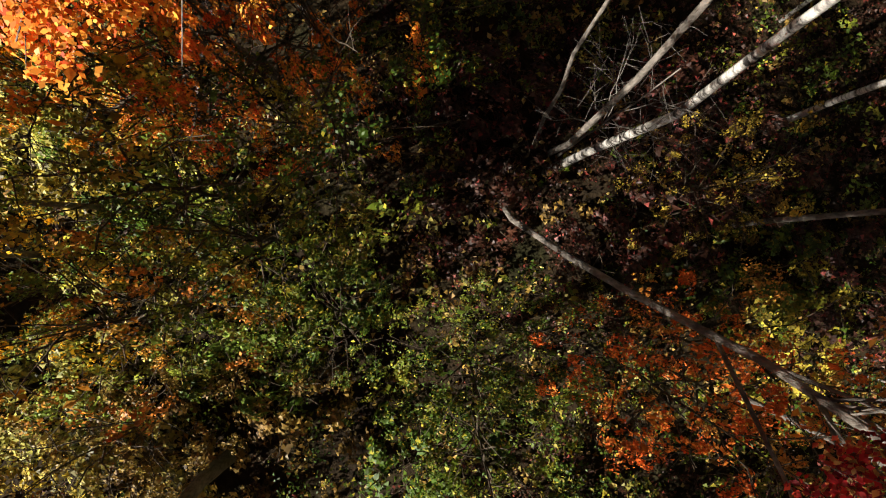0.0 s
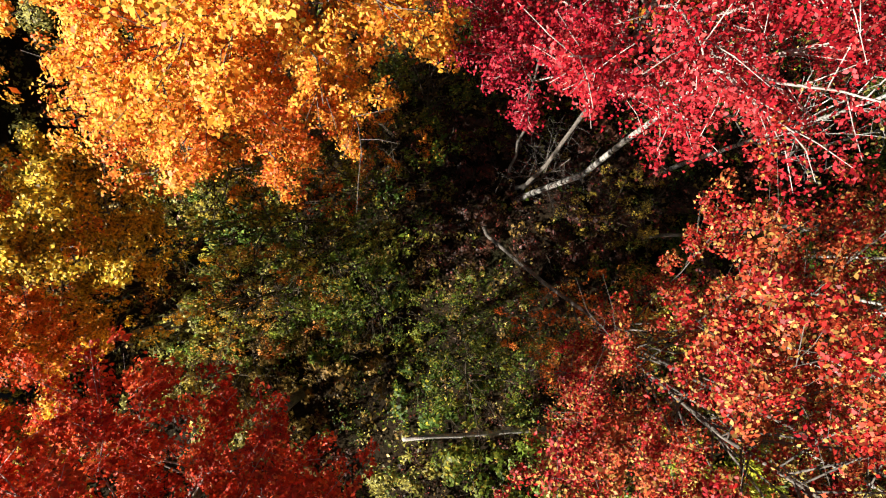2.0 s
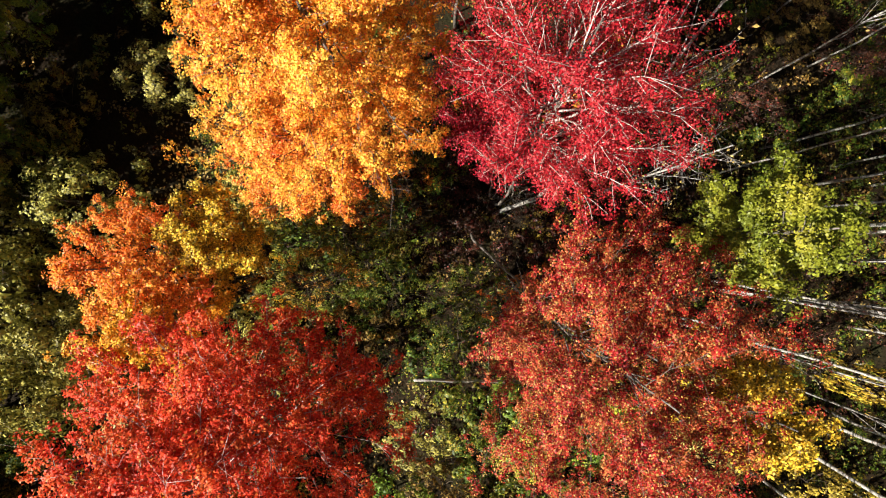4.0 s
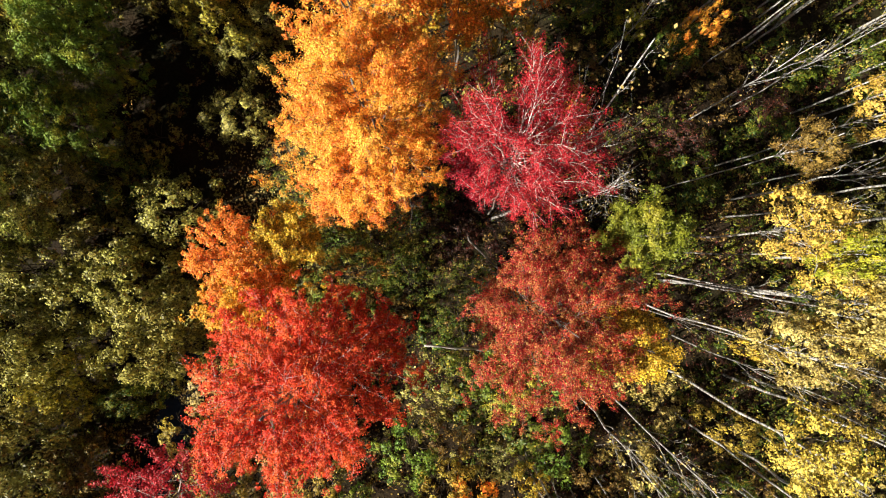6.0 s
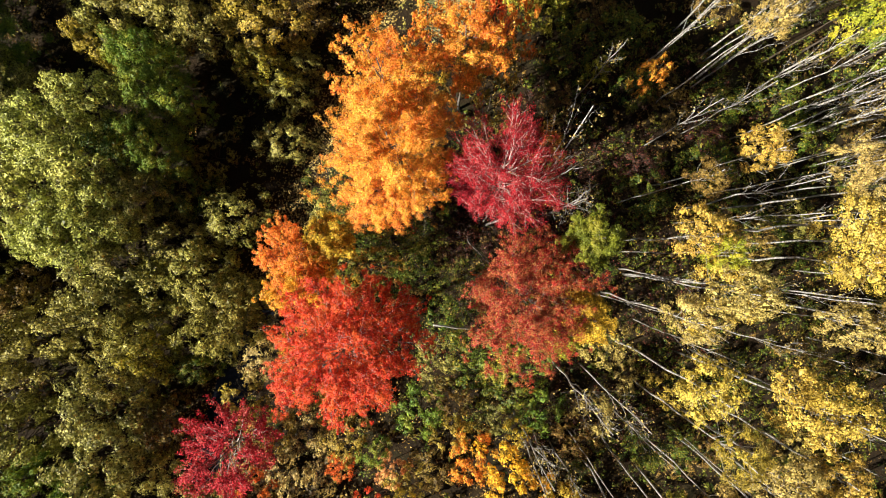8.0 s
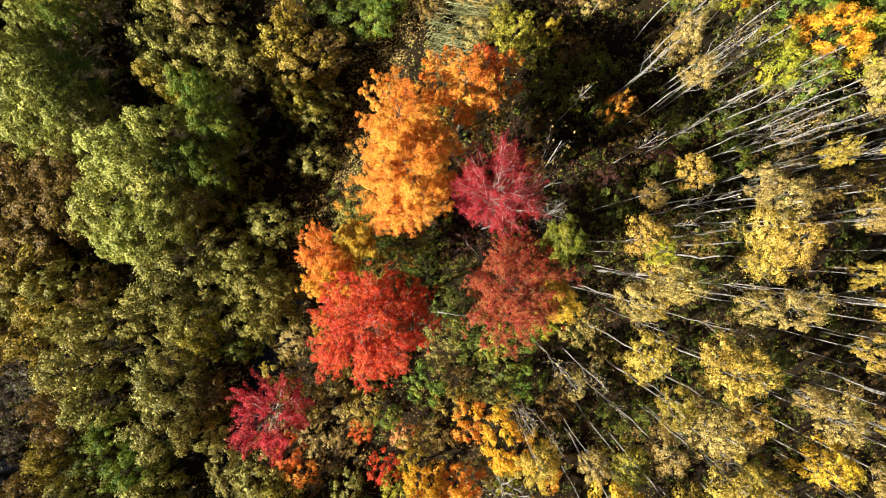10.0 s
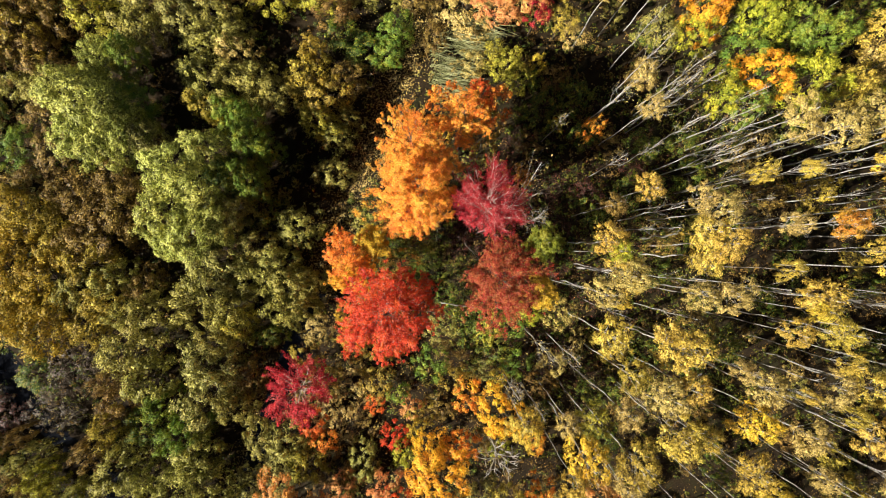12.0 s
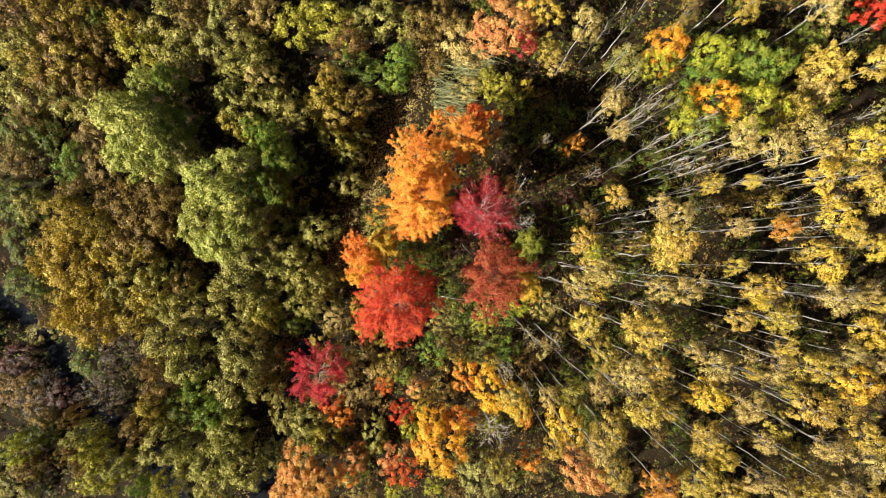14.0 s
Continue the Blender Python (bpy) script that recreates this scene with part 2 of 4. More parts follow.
def skeleton(rng, foot, top, base, radius, shape, limbs, subs, spread=0.3, rise=0.9, lift=0.45, via=None, thick=1.0, outward=0.5, inner=0.35, lean_up=1.0):
    """Trunk, limbs and twigs of a tree and the tips where its leaves hang. foot and top: ends of the stem; base: crown's lowest height."""
    foot, top = np.asarray(foot, float), np.asarray(top, float)
    trunk = bent(rng, foot, top, 9, 0, 0.012)
    if via is not None:
        u = np.linspace(0, 1, 9)
        k = (via[2] - foot[2]) / (top[2] - foot[2])
        bow = np.asarray(via) - (foot + (top - foot) * k)
        trunk[:, :2] += np.outer(np.where(u < k, np.sin(u / k * 1.5708), np.cos((u - k) / (1 - k) * 1.5708)), bow[:2])
    lobes = rng.uniform(0, 6.28, 3)
    limb_lines, twig_lines, tips = [], [], []
    height = top[2] - base
    for i in range(limbs):
        u = (i + rng.uniform(0.2, 0.8)) / limbs
        az = i * 2.39996 + rng.normal() * 0.3
        end_z = base + height * (0.12 + 0.86 * u ** lean_up)
        reach = radius * crown_radius((end_z - base) / height, shape) * (1 + 0.10 * math.sin(2 * az + lobes[0]) + 0.08 * math.sin(3 * az + lobes[1])) * rng.uniform(0.85, 1.08)
        start_z = max(foot[2] + 0.3 * (base - foot[2]), end_z - reach * rise * rng.uniform(0.8, 1.2))
        w = (start_z - foot[2]) / (top[2] - foot[2])
        start = trunk[0] + (trunk[-1] - trunk[0]) * w
        k = w * 8
        j = min(7, int(k))
        start = trunk[j] + (trunk[j + 1] - trunk[j]) * (k - j)
        axis = foot + (top - foot) * ((end_z - foot[2]) / (top[2] - foot[2])) if via is None else top
        end = np.array((axis[0] + math.cos(az) * reach, axis[1] + math.sin(az) * reach, end_z))
        line = bent(rng, start, end, 6, 0.05, 0.05)
        size = np.linalg.norm(end - start)
        limb_lines.append((line, thick * (0.008 * size + 0.008), 0.006 * thick))
        tips.append(end)
        for s in range(subs):
            v = inner + (0.97 - inner) * (s + rng.uniform()) / subs
            p = line[0] + 0
            q = v * 5
            j = min(4, int(q))
            p = line[j] + (line[j + 1] - line[j]) * (q - j)
            out = end - start
            out[2] *= 0.3
            d = rng.normal(size=3) * np.array((1, 1, 0.55)) + outward * out / (np.linalg.norm(out) + 1e-6) + np.array((0, 0, lift))
            d *= spread * radius * rng.uniform(0.6, 1.2) / (np.linalg.norm(d) + 1e-6)
            twig = bent(rng, p, p + d, 3, 0.04, 0.06)
            twig_lines.append((twig, 0.007 * thick, 0.003 * thick))
            tips += [twig[-1], twig[1]]
    return trunk, limb_lines, twig_lines, np.array(tips)


def clumps(rng, tips, per, size, flat=0.75):
    """Leaf places in small clouds round the tips, and the way out of each cloud."""
    c = np.repeat(tips, per, axis=0)
    scale = np.repeat(rng.uniform(0.6, 1.35, (len(tips), 1)), per, axis=0)
    out = rng.normal(size=c.shape)
    out /= np.linalg.norm(out, axis=1, keepdims=True)
    out[:, 2] = np.where(rng.uniform(size=len(c)) < 0.6, np.abs(out[:, 2]), out[:, 2])
    c += out * size * 1.35 * scale * np.array((1, 1, flat)) * rng.uniform(0.25, 1.0, (len(c), 1)) ** 0.7
    keep = c[:, 2] > 0.12
    return c[keep], out[keep]


def dome_boughs(rng, height, radius, foot, heads, size):
    """The boughs that make up a rounded crown: their centres, sizes and outward ways, on an uneven dome."""
    k = np.arange(heads) + 0.5
    z = 1 - k / heads * 1.2
    az = k * 2.39996 + rng.normal(size=heads) * 0.25
    flat = np.sqrt(np.maximum(0, 1 - z * z))
    way = np.stack([flat * np.cos(az), flat * np.sin(az), z], 1)
    p = rng.uniform(0, 6.28, 4)
    swell = 1 + 0.15 * np.sin(2 * az + p[3]) * (1 - z) + 0.13 * np.sin(3 * az + p[0] + 2 * z) + 0.10 * np.sin(5 * az + p[1] - 3 * z) + 0.10 * np.sin(7 * z + p[2]) + rng.normal(size=heads) * 0.09
    bulk = size * rng.uniform(0.6, 1.35, heads)
    reach = np.array((radius, radius, height - foot)) - 0.75 * size
    centre = way * swell[:, None] * reach + np.array((0, 0, foot))
    centre[:, 2] = np.maximum(centre[:, 2], 0.25)
    return centre, bulk, way


def tufted(rng, centre, bulk, way, tufts, per, leaf, close=0.4, core=0):
    """Leaf places: each bough bears tufts over its outer side, each tuft a small round head of leaves, round a core of larger inner leaves. Gives places, ways out and sizes."""
    c, r, w = np.repeat(centre, tufts, 0), np.repeat(bulk, tufts)[:, None], np.repeat(way, tufts, 0)
    d = rng.normal(size=c.shape) + 0.7 * w + np.array((0, 0, 0.25))
    d /= np.linalg.norm(d, axis=1, keepdims=True)
    head = c + d * r * rng.uniform(0.6, 1.05, r.shape)
    small = r * close * rng.uniform(0.6, 1.3, r.shape)
    head, small, d, w = np.repeat(head, per, 0), np.repeat(small, per, 0), np.repeat(d, per, 0), np.repeat(w, per, 0)
    out = rng.normal(size=head.shape) + 0.4 * d
    out /= np.linalg.norm(out, axis=1, keepdims=True)
    places = head + out * small * rng.uniform(0.05, 1.0, small.shape) ** 0.5
    ways = 0.55 * out + 0.6 * d + 0.3 * w
    sizes = np.full((len(places), 1), leaf)
    if core:
        d = rng.normal(size=(len(centre) * core, 3)) + np.repeat(way, core, 0) * 0.4
        d /= np.linalg.norm(d, axis=1, keepdims=True)
        r = np.repeat(bulk, core)[:, None]
        places, ways, sizes = np.concatenate([places, np.repeat(centre, core, 0) + d * r * 0.5]), np.concatenate([ways, d]), np.concatenate([sizes, r * 0.4])
    keep = places[:, 2] > 0.06
    return places[keep], ways[keep], sizes[keep]


def twig_tufts(rng, limb_lines, twig_lines, heads, per, wide, leaf):
    """Leaf places in small tufts along the outer part of every twig and limb end, with their ways out and sizes."""
    ends = [(line[0], line[-1], heads) for line, r0, r1 in twig_lines] + [(line[3], line[-1], heads + 2) for line, r0, r1 in limb_lines]
    a = np.concatenate([np.repeat(e[0][None], e[2], 0) for e in ends])
    b = np.concatenate([np.repeat(e[1][None], e[2], 0) for e in ends])
    head = a + (b - a) * rng.uniform(0.2, 1.1, (len(a), 1)) + rng.normal(size=a.shape) * wide * np.array((0.6, 0.6, 0.4))
    away = b - a
    away /= np.linalg.norm(away, axis=1, keepdims=True) + 1e-6
    small = wide * rng.uniform(0.6, 1.4, (len(a), 1))
    inner, inner_way = np.repeat(head, 5, 0) + rng.normal(size=(5 * len(a), 3)) * wide * 0.35 - np.array((0, 0, 0.3 * wide)), rng.normal(size=(5 * len(a), 3)) * 0.5 + np.array((0, 0, 0.5))
    head, small, away = np.repeat(head, per, 0), np.repeat(small, per, 0), np.repeat(away, per, 0)
    out = rng.normal(size=head.shape) + 0.4 * away
    out /= np.linalg.norm(out, axis=1, keepdims=True)
    places = head + out * small * np.array((1, 1, 0.8)) * rng.uniform(0.05, 1.0, small.shape) ** 0.5
    ways = 0.6 * out + 0.45 * away + np.array((0, 0, 0.3))
    return np.concatenate([places, inner]), np.concatenate([ways, inner_way]), np.concatenate([np.full((len(places), 1), leaf), np.full((len(inner), 1), 1.45 * leaf)])


def sprays(rng, limb_lines, twig_lines, per, width):
    """Leaf places strung along the twigs and the outer limbs, and the way out of each string."""
    ends = [(line[0], line[-1] + 0.25 * (line[-1] - line[0]), per) for line, r0, r1 in twig_lines]
    ends += [(line[3], line[-1] + 0.05 * (line[-1] - line[3]), 2 * per) for line, r0, r1 in limb_lines]
    a = np.concatenate([np.repeat(e[0][None], e[2], 0) for e in ends])
    b = np.concatenate([np.repeat(e[1][None], e[2], 0) for e in ends])
    u = rng.uniform(0.1, 1.0, (len(a), 1)) ** 0.8
    out = rng.normal(size=a.shape)
    places = a + (b - a) * u + out * width * (1.15 - 0.75 * u) * np.array((1, 1, 0.7))
    away = b - a
    away /= np.linalg.norm(away, axis=1, keepdims=True) + 1e-6
    ways = 0.6 * away + 0.5 * out / (np.linalg.norm(out, axis=1, keepdims=True) + 1e-6)
    return places, ways


def tree(name, label, category, group, colour, bark, foot, top, base, radius, shape, limbs, subs, per, leaf, seed, stem=0.12, clump=0.28, up=0.6, lobed=False, spread=0.3, own_limbs=False, rise=0.9, lift=0.45, via=None, heads=0, thick=1.0, spray=0.0, tufts=0, taper=0.22, loose=0.28, core=24, droop=0.0):
    """One tree under an empty at its foot: trunk, limbs and twigs, crown."""
    rng = np.random.default_rng(seed)
    root = tagged(new(name), label, category, group)
    root.empty_display_size = 0.3
    root.location = (foot[0], foot[1], 0)
    off = np.array((foot[0], foot[1], 0))
    trunk, limb_lines, twig_lines, tips = skeleton(rng, np.array(foot) - off, np.array(top) - off, base, radius, shape, limbs, subs, spread, rise, lift, None if via is None else np.array(via) - off, thick, 1.3 if spray else 0.5, 0.2 if own_limbs else 0.35, 0.75 if own_limbs else 1.0)
    child("trunk", tubes("trunk", [(trunk, stem, stem * taper)], BARK["maple" if bark == "pale" else bark], 8), root)
    if own_limbs:
        for one in limb_lines:
            child("limb", tubes("limb", [one], BARK[bark], 6), root)
        tagged(child("twig_work", tubes("twig_work", twig_lines, BARK[bark], 4), root), kind="stuff")
    else:
        tagged(child("twig_work", tubes("twig_work", limb_lines + twig_lines, BARK[bark], 3), root), kind="stuff")
    if not per:
        return root
    if heads and tufts:
        places, ways, sizes = tufted(rng, *dome_boughs(rng, top[2], radius, base, heads, clump), tufts, per, leaf, core=core)
    elif tufts:
        places, ways, sizes = twig_tufts(rng, limb_lines, twig_lines, tufts, per, spray, leaf)
    else:
        if spray:
            places, ways = sprays(rng, limb_lines, twig_lines, per, spray)
        else:
            places, ways = clumps(rng, tips[rng.permutation(len(tips))[:heads or None]], per, clump)
        sizes = np.full((len(places), 1), leaf)
    places[:, 2] -= droop
    if own_limbs:
        # no leaf hangs in the open shaft between the crowns
        clear = np.hypot(places[:, 0] + foot[0] - 0.4, places[:, 1] + foot[1]) > np.where(places[:, 2] < 7.0, 0.0, np.where(places[:, 2] < 9.6, 1.65, 1.3))
        places, ways, sizes = places[clear], ways[clear], sizes[clear]
    child("crown", leaves("crown", places, sizes, LEAF[colour], rng, up, lobed, ways, loose if tufts else None), root)
    return root


def recoloured(root, colour):
    """Gives one copy of a tree leaves of its own colour."""
    for o in root.children:
        if o.name.startswith("crown"):
            o.material_slots[0].link = "OBJECT"
            o.material_slots[0].material = LEAF[colour]
    return root


STOCK = {}


def planted(shape, make, x, y, height, radius, colour, label, turn):
    """A tree of a stock shape at (x, y): the first of a shape is built, later ones are turned and stretched copies of it."""
    if shape not in STOCK:
        STOCK[shape] = make()
        root = STOCK[shape]
    else:
        root = copy_thing(STOCK[shape], pose(x, y, 0))
    h0, r0 = STOCK[shape]["tall"], STOCK[shape]["wide"]
    root.matrix_basis = pose(x, y, 0, 0, 0, turn) @ Matrix.Diagonal((radius / r0 * (1 + 0.14 * math.sin(turn)), radius / r0 * (1 - 0.14 * math.sin(turn)), height / h0, 1))
    recoloured(root, colour)
    return tagged(root, label)


def sized(root, tall, wide):
    root["tall"], root["wide"] = tall, wide
    return root


TINT = {
    "gold": "golden", "tan": "pale tan", "yellow": "bright yellow", "lime": "yellow-green", "ochre": "ochre", "orange": "orange", "olive": "olive-green", "brown": "rusty brown",
    "grey": "grey-green", "willow": "pale green", "green": "deep green", "fresh": "fresh green", "red": "bright red", "crimson": "crimson", "salmon": "salmon-orange", "copper": "copper-brown", "wine": "wine-red",
    "umber": "shade-dark brown", "citron": "fresh yellow-green", "moss": "yellowish olive", "amber": "amber", "ash": "withered grey-brown", "sun": "golden yellow", "honey": "yellow-orange", "rust": "rusty orange", "flame": "flame-orange", "orange_red": "orange-red", "dark_red": "dark red",
}
counter = [0]


def turn_of():
    counter[0] += 1
    return (counter[0] * 137.5) % 360


def birch(colour, x, y, height, radius):
    """A slim birch with a bare white stem and a small crown of fine tufts."""
    n = counter[0] % 6

    def make():
        return sized(tree("birch_tree", "", "birch tree", "birches of the stand", colour, "birch", (0, 0, -0.1), (0.2, 0.1, 12.4), 10.9, 1.2, "slim", 12, 2, 23, 0.058, 50 + n, 0.06, 0.36, 0.3, None, 0.42, rise=1.6, lift=0.5, heads=24, tufts=13, taper=0.4, core=26), 12.5, 1.28)
    return planted("birch%d" % n, make, x, y, height, radius, colour, "slender white-barked birch with a thin %s autumn crown" % TINT[colour], turn_of())


def bare_birch(x, y, height, radius):
    """A birch that has dropped its leaves."""
    n = counter[0] % 4

    def make():
        return sized(tree("bare_birch_tree", "", "birch tree", "birches of the stand", "tan", "birch", (0, 0, -0.1), (0.3, 0.0, 12.5), 7.5, 0.8, "slim", 10, 5, 1, 0.1, 80 + n, 0.06, 0.25, 0.4, spread=0.6, rise=3.2, lift=1.2, thick=0.8, taper=0.3), 12.5, 1.3)
    return planted("bare%d" % n, make, x, y, height, radius, "tan", "leafless birch with white stem and pale twigs", turn_of())


def bush(colour, x, y, height, radius):
    """A broad many-branched alder or willow bush."""
    if colour == "reed":
        return reeds(x, y, height, radius)
    thin = colour == "ash"
    n = counter[0] % 5 if not thin else 9

    def make():
        return sized(tree("bushy_tree", "", "bush", "bushes of the thicket", colour, "grey", (0, 0, -0.1), (0.1, 0.1, 3.9), 1.3, 2.1, "dome", 10 if not thin else 24, 3 if not thin else 6, 19 if not thin else 6, 0.112, 120 + n, 0.07, 0.55, 0.3, None, 0.2, heads=26, tufts=12, core=0 if thin else 24), 4.0, 2.2)
    return planted("bush%d" % n, make, x, y, height, radius, colour, "broad bushy tree with small %s leaves" % TINT[colour], turn_of())


def willow(colour, x, y, height, radius):
    """A tall willow with a dense, billowing crown that comes far down."""
    n = counter[0] % 3

    def make():
        return sized(tree("willow_tree", "", "willow tree", "willows beyond the track", colour, "grey", (0, 0, -0.1), (0.1, 0.1, 6.9), 3.2, 1.95, "dome", 14, 3, 20, 0.098, 320 + n, 0.10, 0.48, 0.3, None, 0.2, heads=50, tufts=14), 7.0, 2.05)
    return planted("willow%d" % n, make, x, y, height, radius, colour, "tall willow with a billowing %s crown" % TINT[colour], turn_of())


def round_tree(colour, x, y, height, radius):
    """A taller broad-leaved tree with a rounded crown on a clear stem."""
    n = counter[0] % 3

    def make():
        return sized(tree("broadleaf_tree", "", "tree", "taller broad-leaved trees", colour, "grey", (0, 0, -0.1), (0.1, 0.1, 9.3), 6.9, 2.1, "dome", 14, 3, 18, 0.092, 220 + n, 0.09, 0.46, 0.3, None, 0.25, heads=36, tufts=14), 9.5, 2.2)
    return planted("round%d" % n, make, x, y, height, radius, colour, "rounded broad-leaved tree in %s autumn leaves" % TINT[colour], turn_of())


def sapling(colour, x, y, height, radius):
    """A young broad-leaved tree of the undergrowth."""
    near = abs(x) < 5.4 and abs(y) < 3.4
    n = counter[0] % 4 + 4 * near

    def make():
        if near:
            return sized(tree("young_tree", "", "young tree", "young trees of the undergrowth", colour, "grey", (0, 0, -0.1), (0.1, 0, 4.6), 1.5, 1.5, "dome", 16, 5, 24, 0.05, 160 + n, 0.04, 0.3, 0.4, False, 0.32, heads=25, tufts=7, core=5, loose=0.6), 5.0, 1.6)
        return sized(tree("young_tree", "", "young tree", "young trees of the undergrowth", colour, "grey", (0, 0, -0.1), (0.1, 0, 4.6), 2.4, 1.5, "dome", 9, 3, 15, 0.092, 160 + n, 0.04, 0.38, 0.3, None, 0.32, heads=20, tufts=10), 5.0, 1.6)
    return planted("sapling%d" % n, make, x, y, height, radius, colour, "young tree with %s leaves among taller trees" % TINT[colour], turn_of())


def reeds(x, y, height, radius):
    """A patch of tall reed grass, its long blades laid over by the wind."""
    rng = np.random.default_rng(int(1000 + x * 7 + y * 13))
    n = 420
    q, far = rng.uniform(0, 6.283, n), radius * rng.uniform(0, 1, n) ** 0.5
    a = np.stack([far * np.cos(q), far * np.sin(q), np.zeros(n)], 1)
    lean = rng.normal(size=(n, 3)) * 0.22 + np.array((0.42, -0.2, 1.0))
    tall = height * rng.uniform(0.5, 1.0, (n, 1))
    mid, tip = a + lean * tall * 0.55, a + (lean + np.array((0.3, -0.12, -0.28))) * tall
    side = np.cross(lean, rng.normal(size=(n, 3)))
    side *= 0.022 / np.linalg.norm(side, axis=1, keepdims=True)
    verts = np.stack([a - side, a + side, mid + side, mid - side, tip], 1).reshape(-1, 3)
    faces = [f for i in range(n) for f in ((5 * i, 5 * i + 1, 5 * i + 2, 5 * i + 3), (5 * i + 3, 5 * i + 2, 5 * i + 4))]
    root = tagged(new("reed_patch", mesh_of("reed_patch", verts, faces, LEAF["reed"])), "patch of pale grey-green reed grass laid over by wind", "reeds", "reed patches by the track")
    root.location = (x, y, 0)
    return root


def shrub(colour, x, y, height, radius):
    """A low shrub on the wood's floor."""
    n = counter[0] % 3

    def make():
        return sized(tree("low_shrub", "", "shrub", "low shrubs of the floor", colour, "grey", (0, 0, -0.05), (0.05, 0.0, 1.3), 0.2, 1.0, "dome", 5, 2, 17, 0.075, 190 + n, 0.02, 0.3, 0.3, None, 0.45, heads=12, tufts=8), 1.4, 1.1)
    return planted("shrub%d" % n, make, x, y, height, radius, colour, "low shrub with %s leaves on the forest floor" % TINT[colour], turn_of())


# ---- ground ----
def ditch_line(y):
    """The x of the sunken track at y."""
    return -7.9 + 0.39 * y + 0.0015 * y * y


def creek_line(y):
    """The x of the narrow creek at y."""
    return -37.2 - 0.86 * (y + 0.5) + 0.6 * math.sin(y * 0.7)


def ground_height(x, y):
    h = 0.10 * noise.noise((x * 0.25, y * 0.25, 0.3)) + 0.05 * noise.noise((x * 0.9, y * 0.9, 4.1))
    d = abs(x - ditch_line(y)) if abs(y) < 40 else 9
    h -= 0.45 * max(0.0, 1 - (d / 1.3) ** 2)
    d = abs(x - creek_line(y)) if -30 < y < 10 else 9
    h -= 0.55 * max(0.0, 1 - (d / 1.5) ** 2)
    return h


def build_ground():
    xs = sorted(set([-900, -300, -120, -70] + [i * 0.6 - 48 for i in range(161)] + [70, 120, 300, 900]))
    ys = sorted(set([-900, -300, -120, -60] + [i * 0.6 - 33 for i in range(111)] + [60, 120, 300, 900]))
    verts = [(x, y, ground_height(x, y) if abs(x) < 60 and abs(y) < 50 else 0.0) for y in ys for x in xs]
    w = len(xs)
    faces = [(j * w + i, j * w + i + 1, (j + 1) * w + i + 1, (j + 1) * w + i) for j in range(len(ys) - 1) for i in range(w - 1)]
    # much darker than real litter: the wood's shade is put into the soil colour
    soil = rough("shade_dark_litter", [(0.3, (0.012, 0.008, 0.004)), (0.5, (0.022, 0.014, 0.006)), (0.7, (0.018, 0.018, 0.006))], 0.8, 0.95, 0.6, fine=14.0)
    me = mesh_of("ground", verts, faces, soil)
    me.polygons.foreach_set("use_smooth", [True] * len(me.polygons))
    tagged(new("ground", me), "forest floor of soil, moss and leaf litter, coloured dark as in shade", "ground", kind="structure")


build_ground()


def water_strip(line, y0, y1, half, z):
    """A still, dark sheet of water along a sunken line."""
    ys = np.linspace(y0, y1, 60)
    verts = [(line(y) + k * half, y, z) for y in ys for k in (-1, 1)]
    faces = [(2 * i, 2 * i + 1, 2 * i + 3, 2 * i + 2) for i in range(len(ys) - 1)]
    return mesh_of("water", verts, faces, WATER)


WATER = rough("dark_bog_water", [(0.4, (0.006, 0.007, 0.010)), (0.7, (0.014, 0.015, 0.018))], 0.7, 0.06, 0.05)
tagged(new("water", water_strip(creek_line, -26, 4, 1.25, -0.28)), "dark still water of a narrow creek", "water", kind="structure")
tagged(new("water", water_strip(ditch_line, -26, -3, 0.9, -0.25)), "dark water standing in the sunken track", "water", kind="structure")


# ---- the four tall maples round the gap ----
def hero(label, colour, foot, top, base, radius, seed, limbs, subs, per, stem, via=None, leaf=0.06, spread=0.24, bark="maple", spray=0.10, thick=0.7, tufts=3, droop=0.0):
    return tree("maple_tree", label, "maple tree", "tall maples round the gap", colour, bark, foot, top, base, radius, "dome", limbs, subs, per, leaf, seed, stem, 0.25, 0.5, False, spread, True, via=via, spray=spray, thick=thick, tufts=tufts, loose=0.42, droop=droop)


hero("tall maple in bright orange and yellow autumn leaves", "orange", (-1.3, 3.1, -0.1), (-1.35, 3.5, 11.8), 5.6, 2.45, 11, 62, 14, 50, 0.11, leaf=0.038, spray=0.12, tufts=4)
hero("low boughs of an orange maple over the gap", "orange", (-2.0, 2.5, -0.1), (-2.1, 2.1, 8.7), 5.0, 1.6, 12, 34, 9, 40, 0.06, leaf=0.042, spray=0.12)
hero("slender crimson maple with pale limbs showing through", "crimson", (2.2, 1.4, -0.1), (2.45, 2.8, 11.6), 8.2, 2.1, 21, 42, 13, 115, 0.05, (2.1, 1.42, 5.2), bark="pale", leaf=0.038, tufts=0, thick=0.85, droop=0.08)
hero("low side stem of crimson maple leaves", "crimson", (2.05, 1.6, -0.1), (1.45, 2.3, 9.0), 6.6, 0.9, 22, 20, 8, 95, 0.035, leaf=0.038, tufts=0, bark="pale", droop=0.05)
hero("tall broad maple in fiery red leaves", "red", (-2.6, -3.2, -0.1), (-3.28, -3.5, 11.8), 5.6, 2.75, 13, 66, 14, 36, 0.12, leaf=0.044, spray=0.11, bark="pale", thick=0.5, tufts=4, droop=0.06)
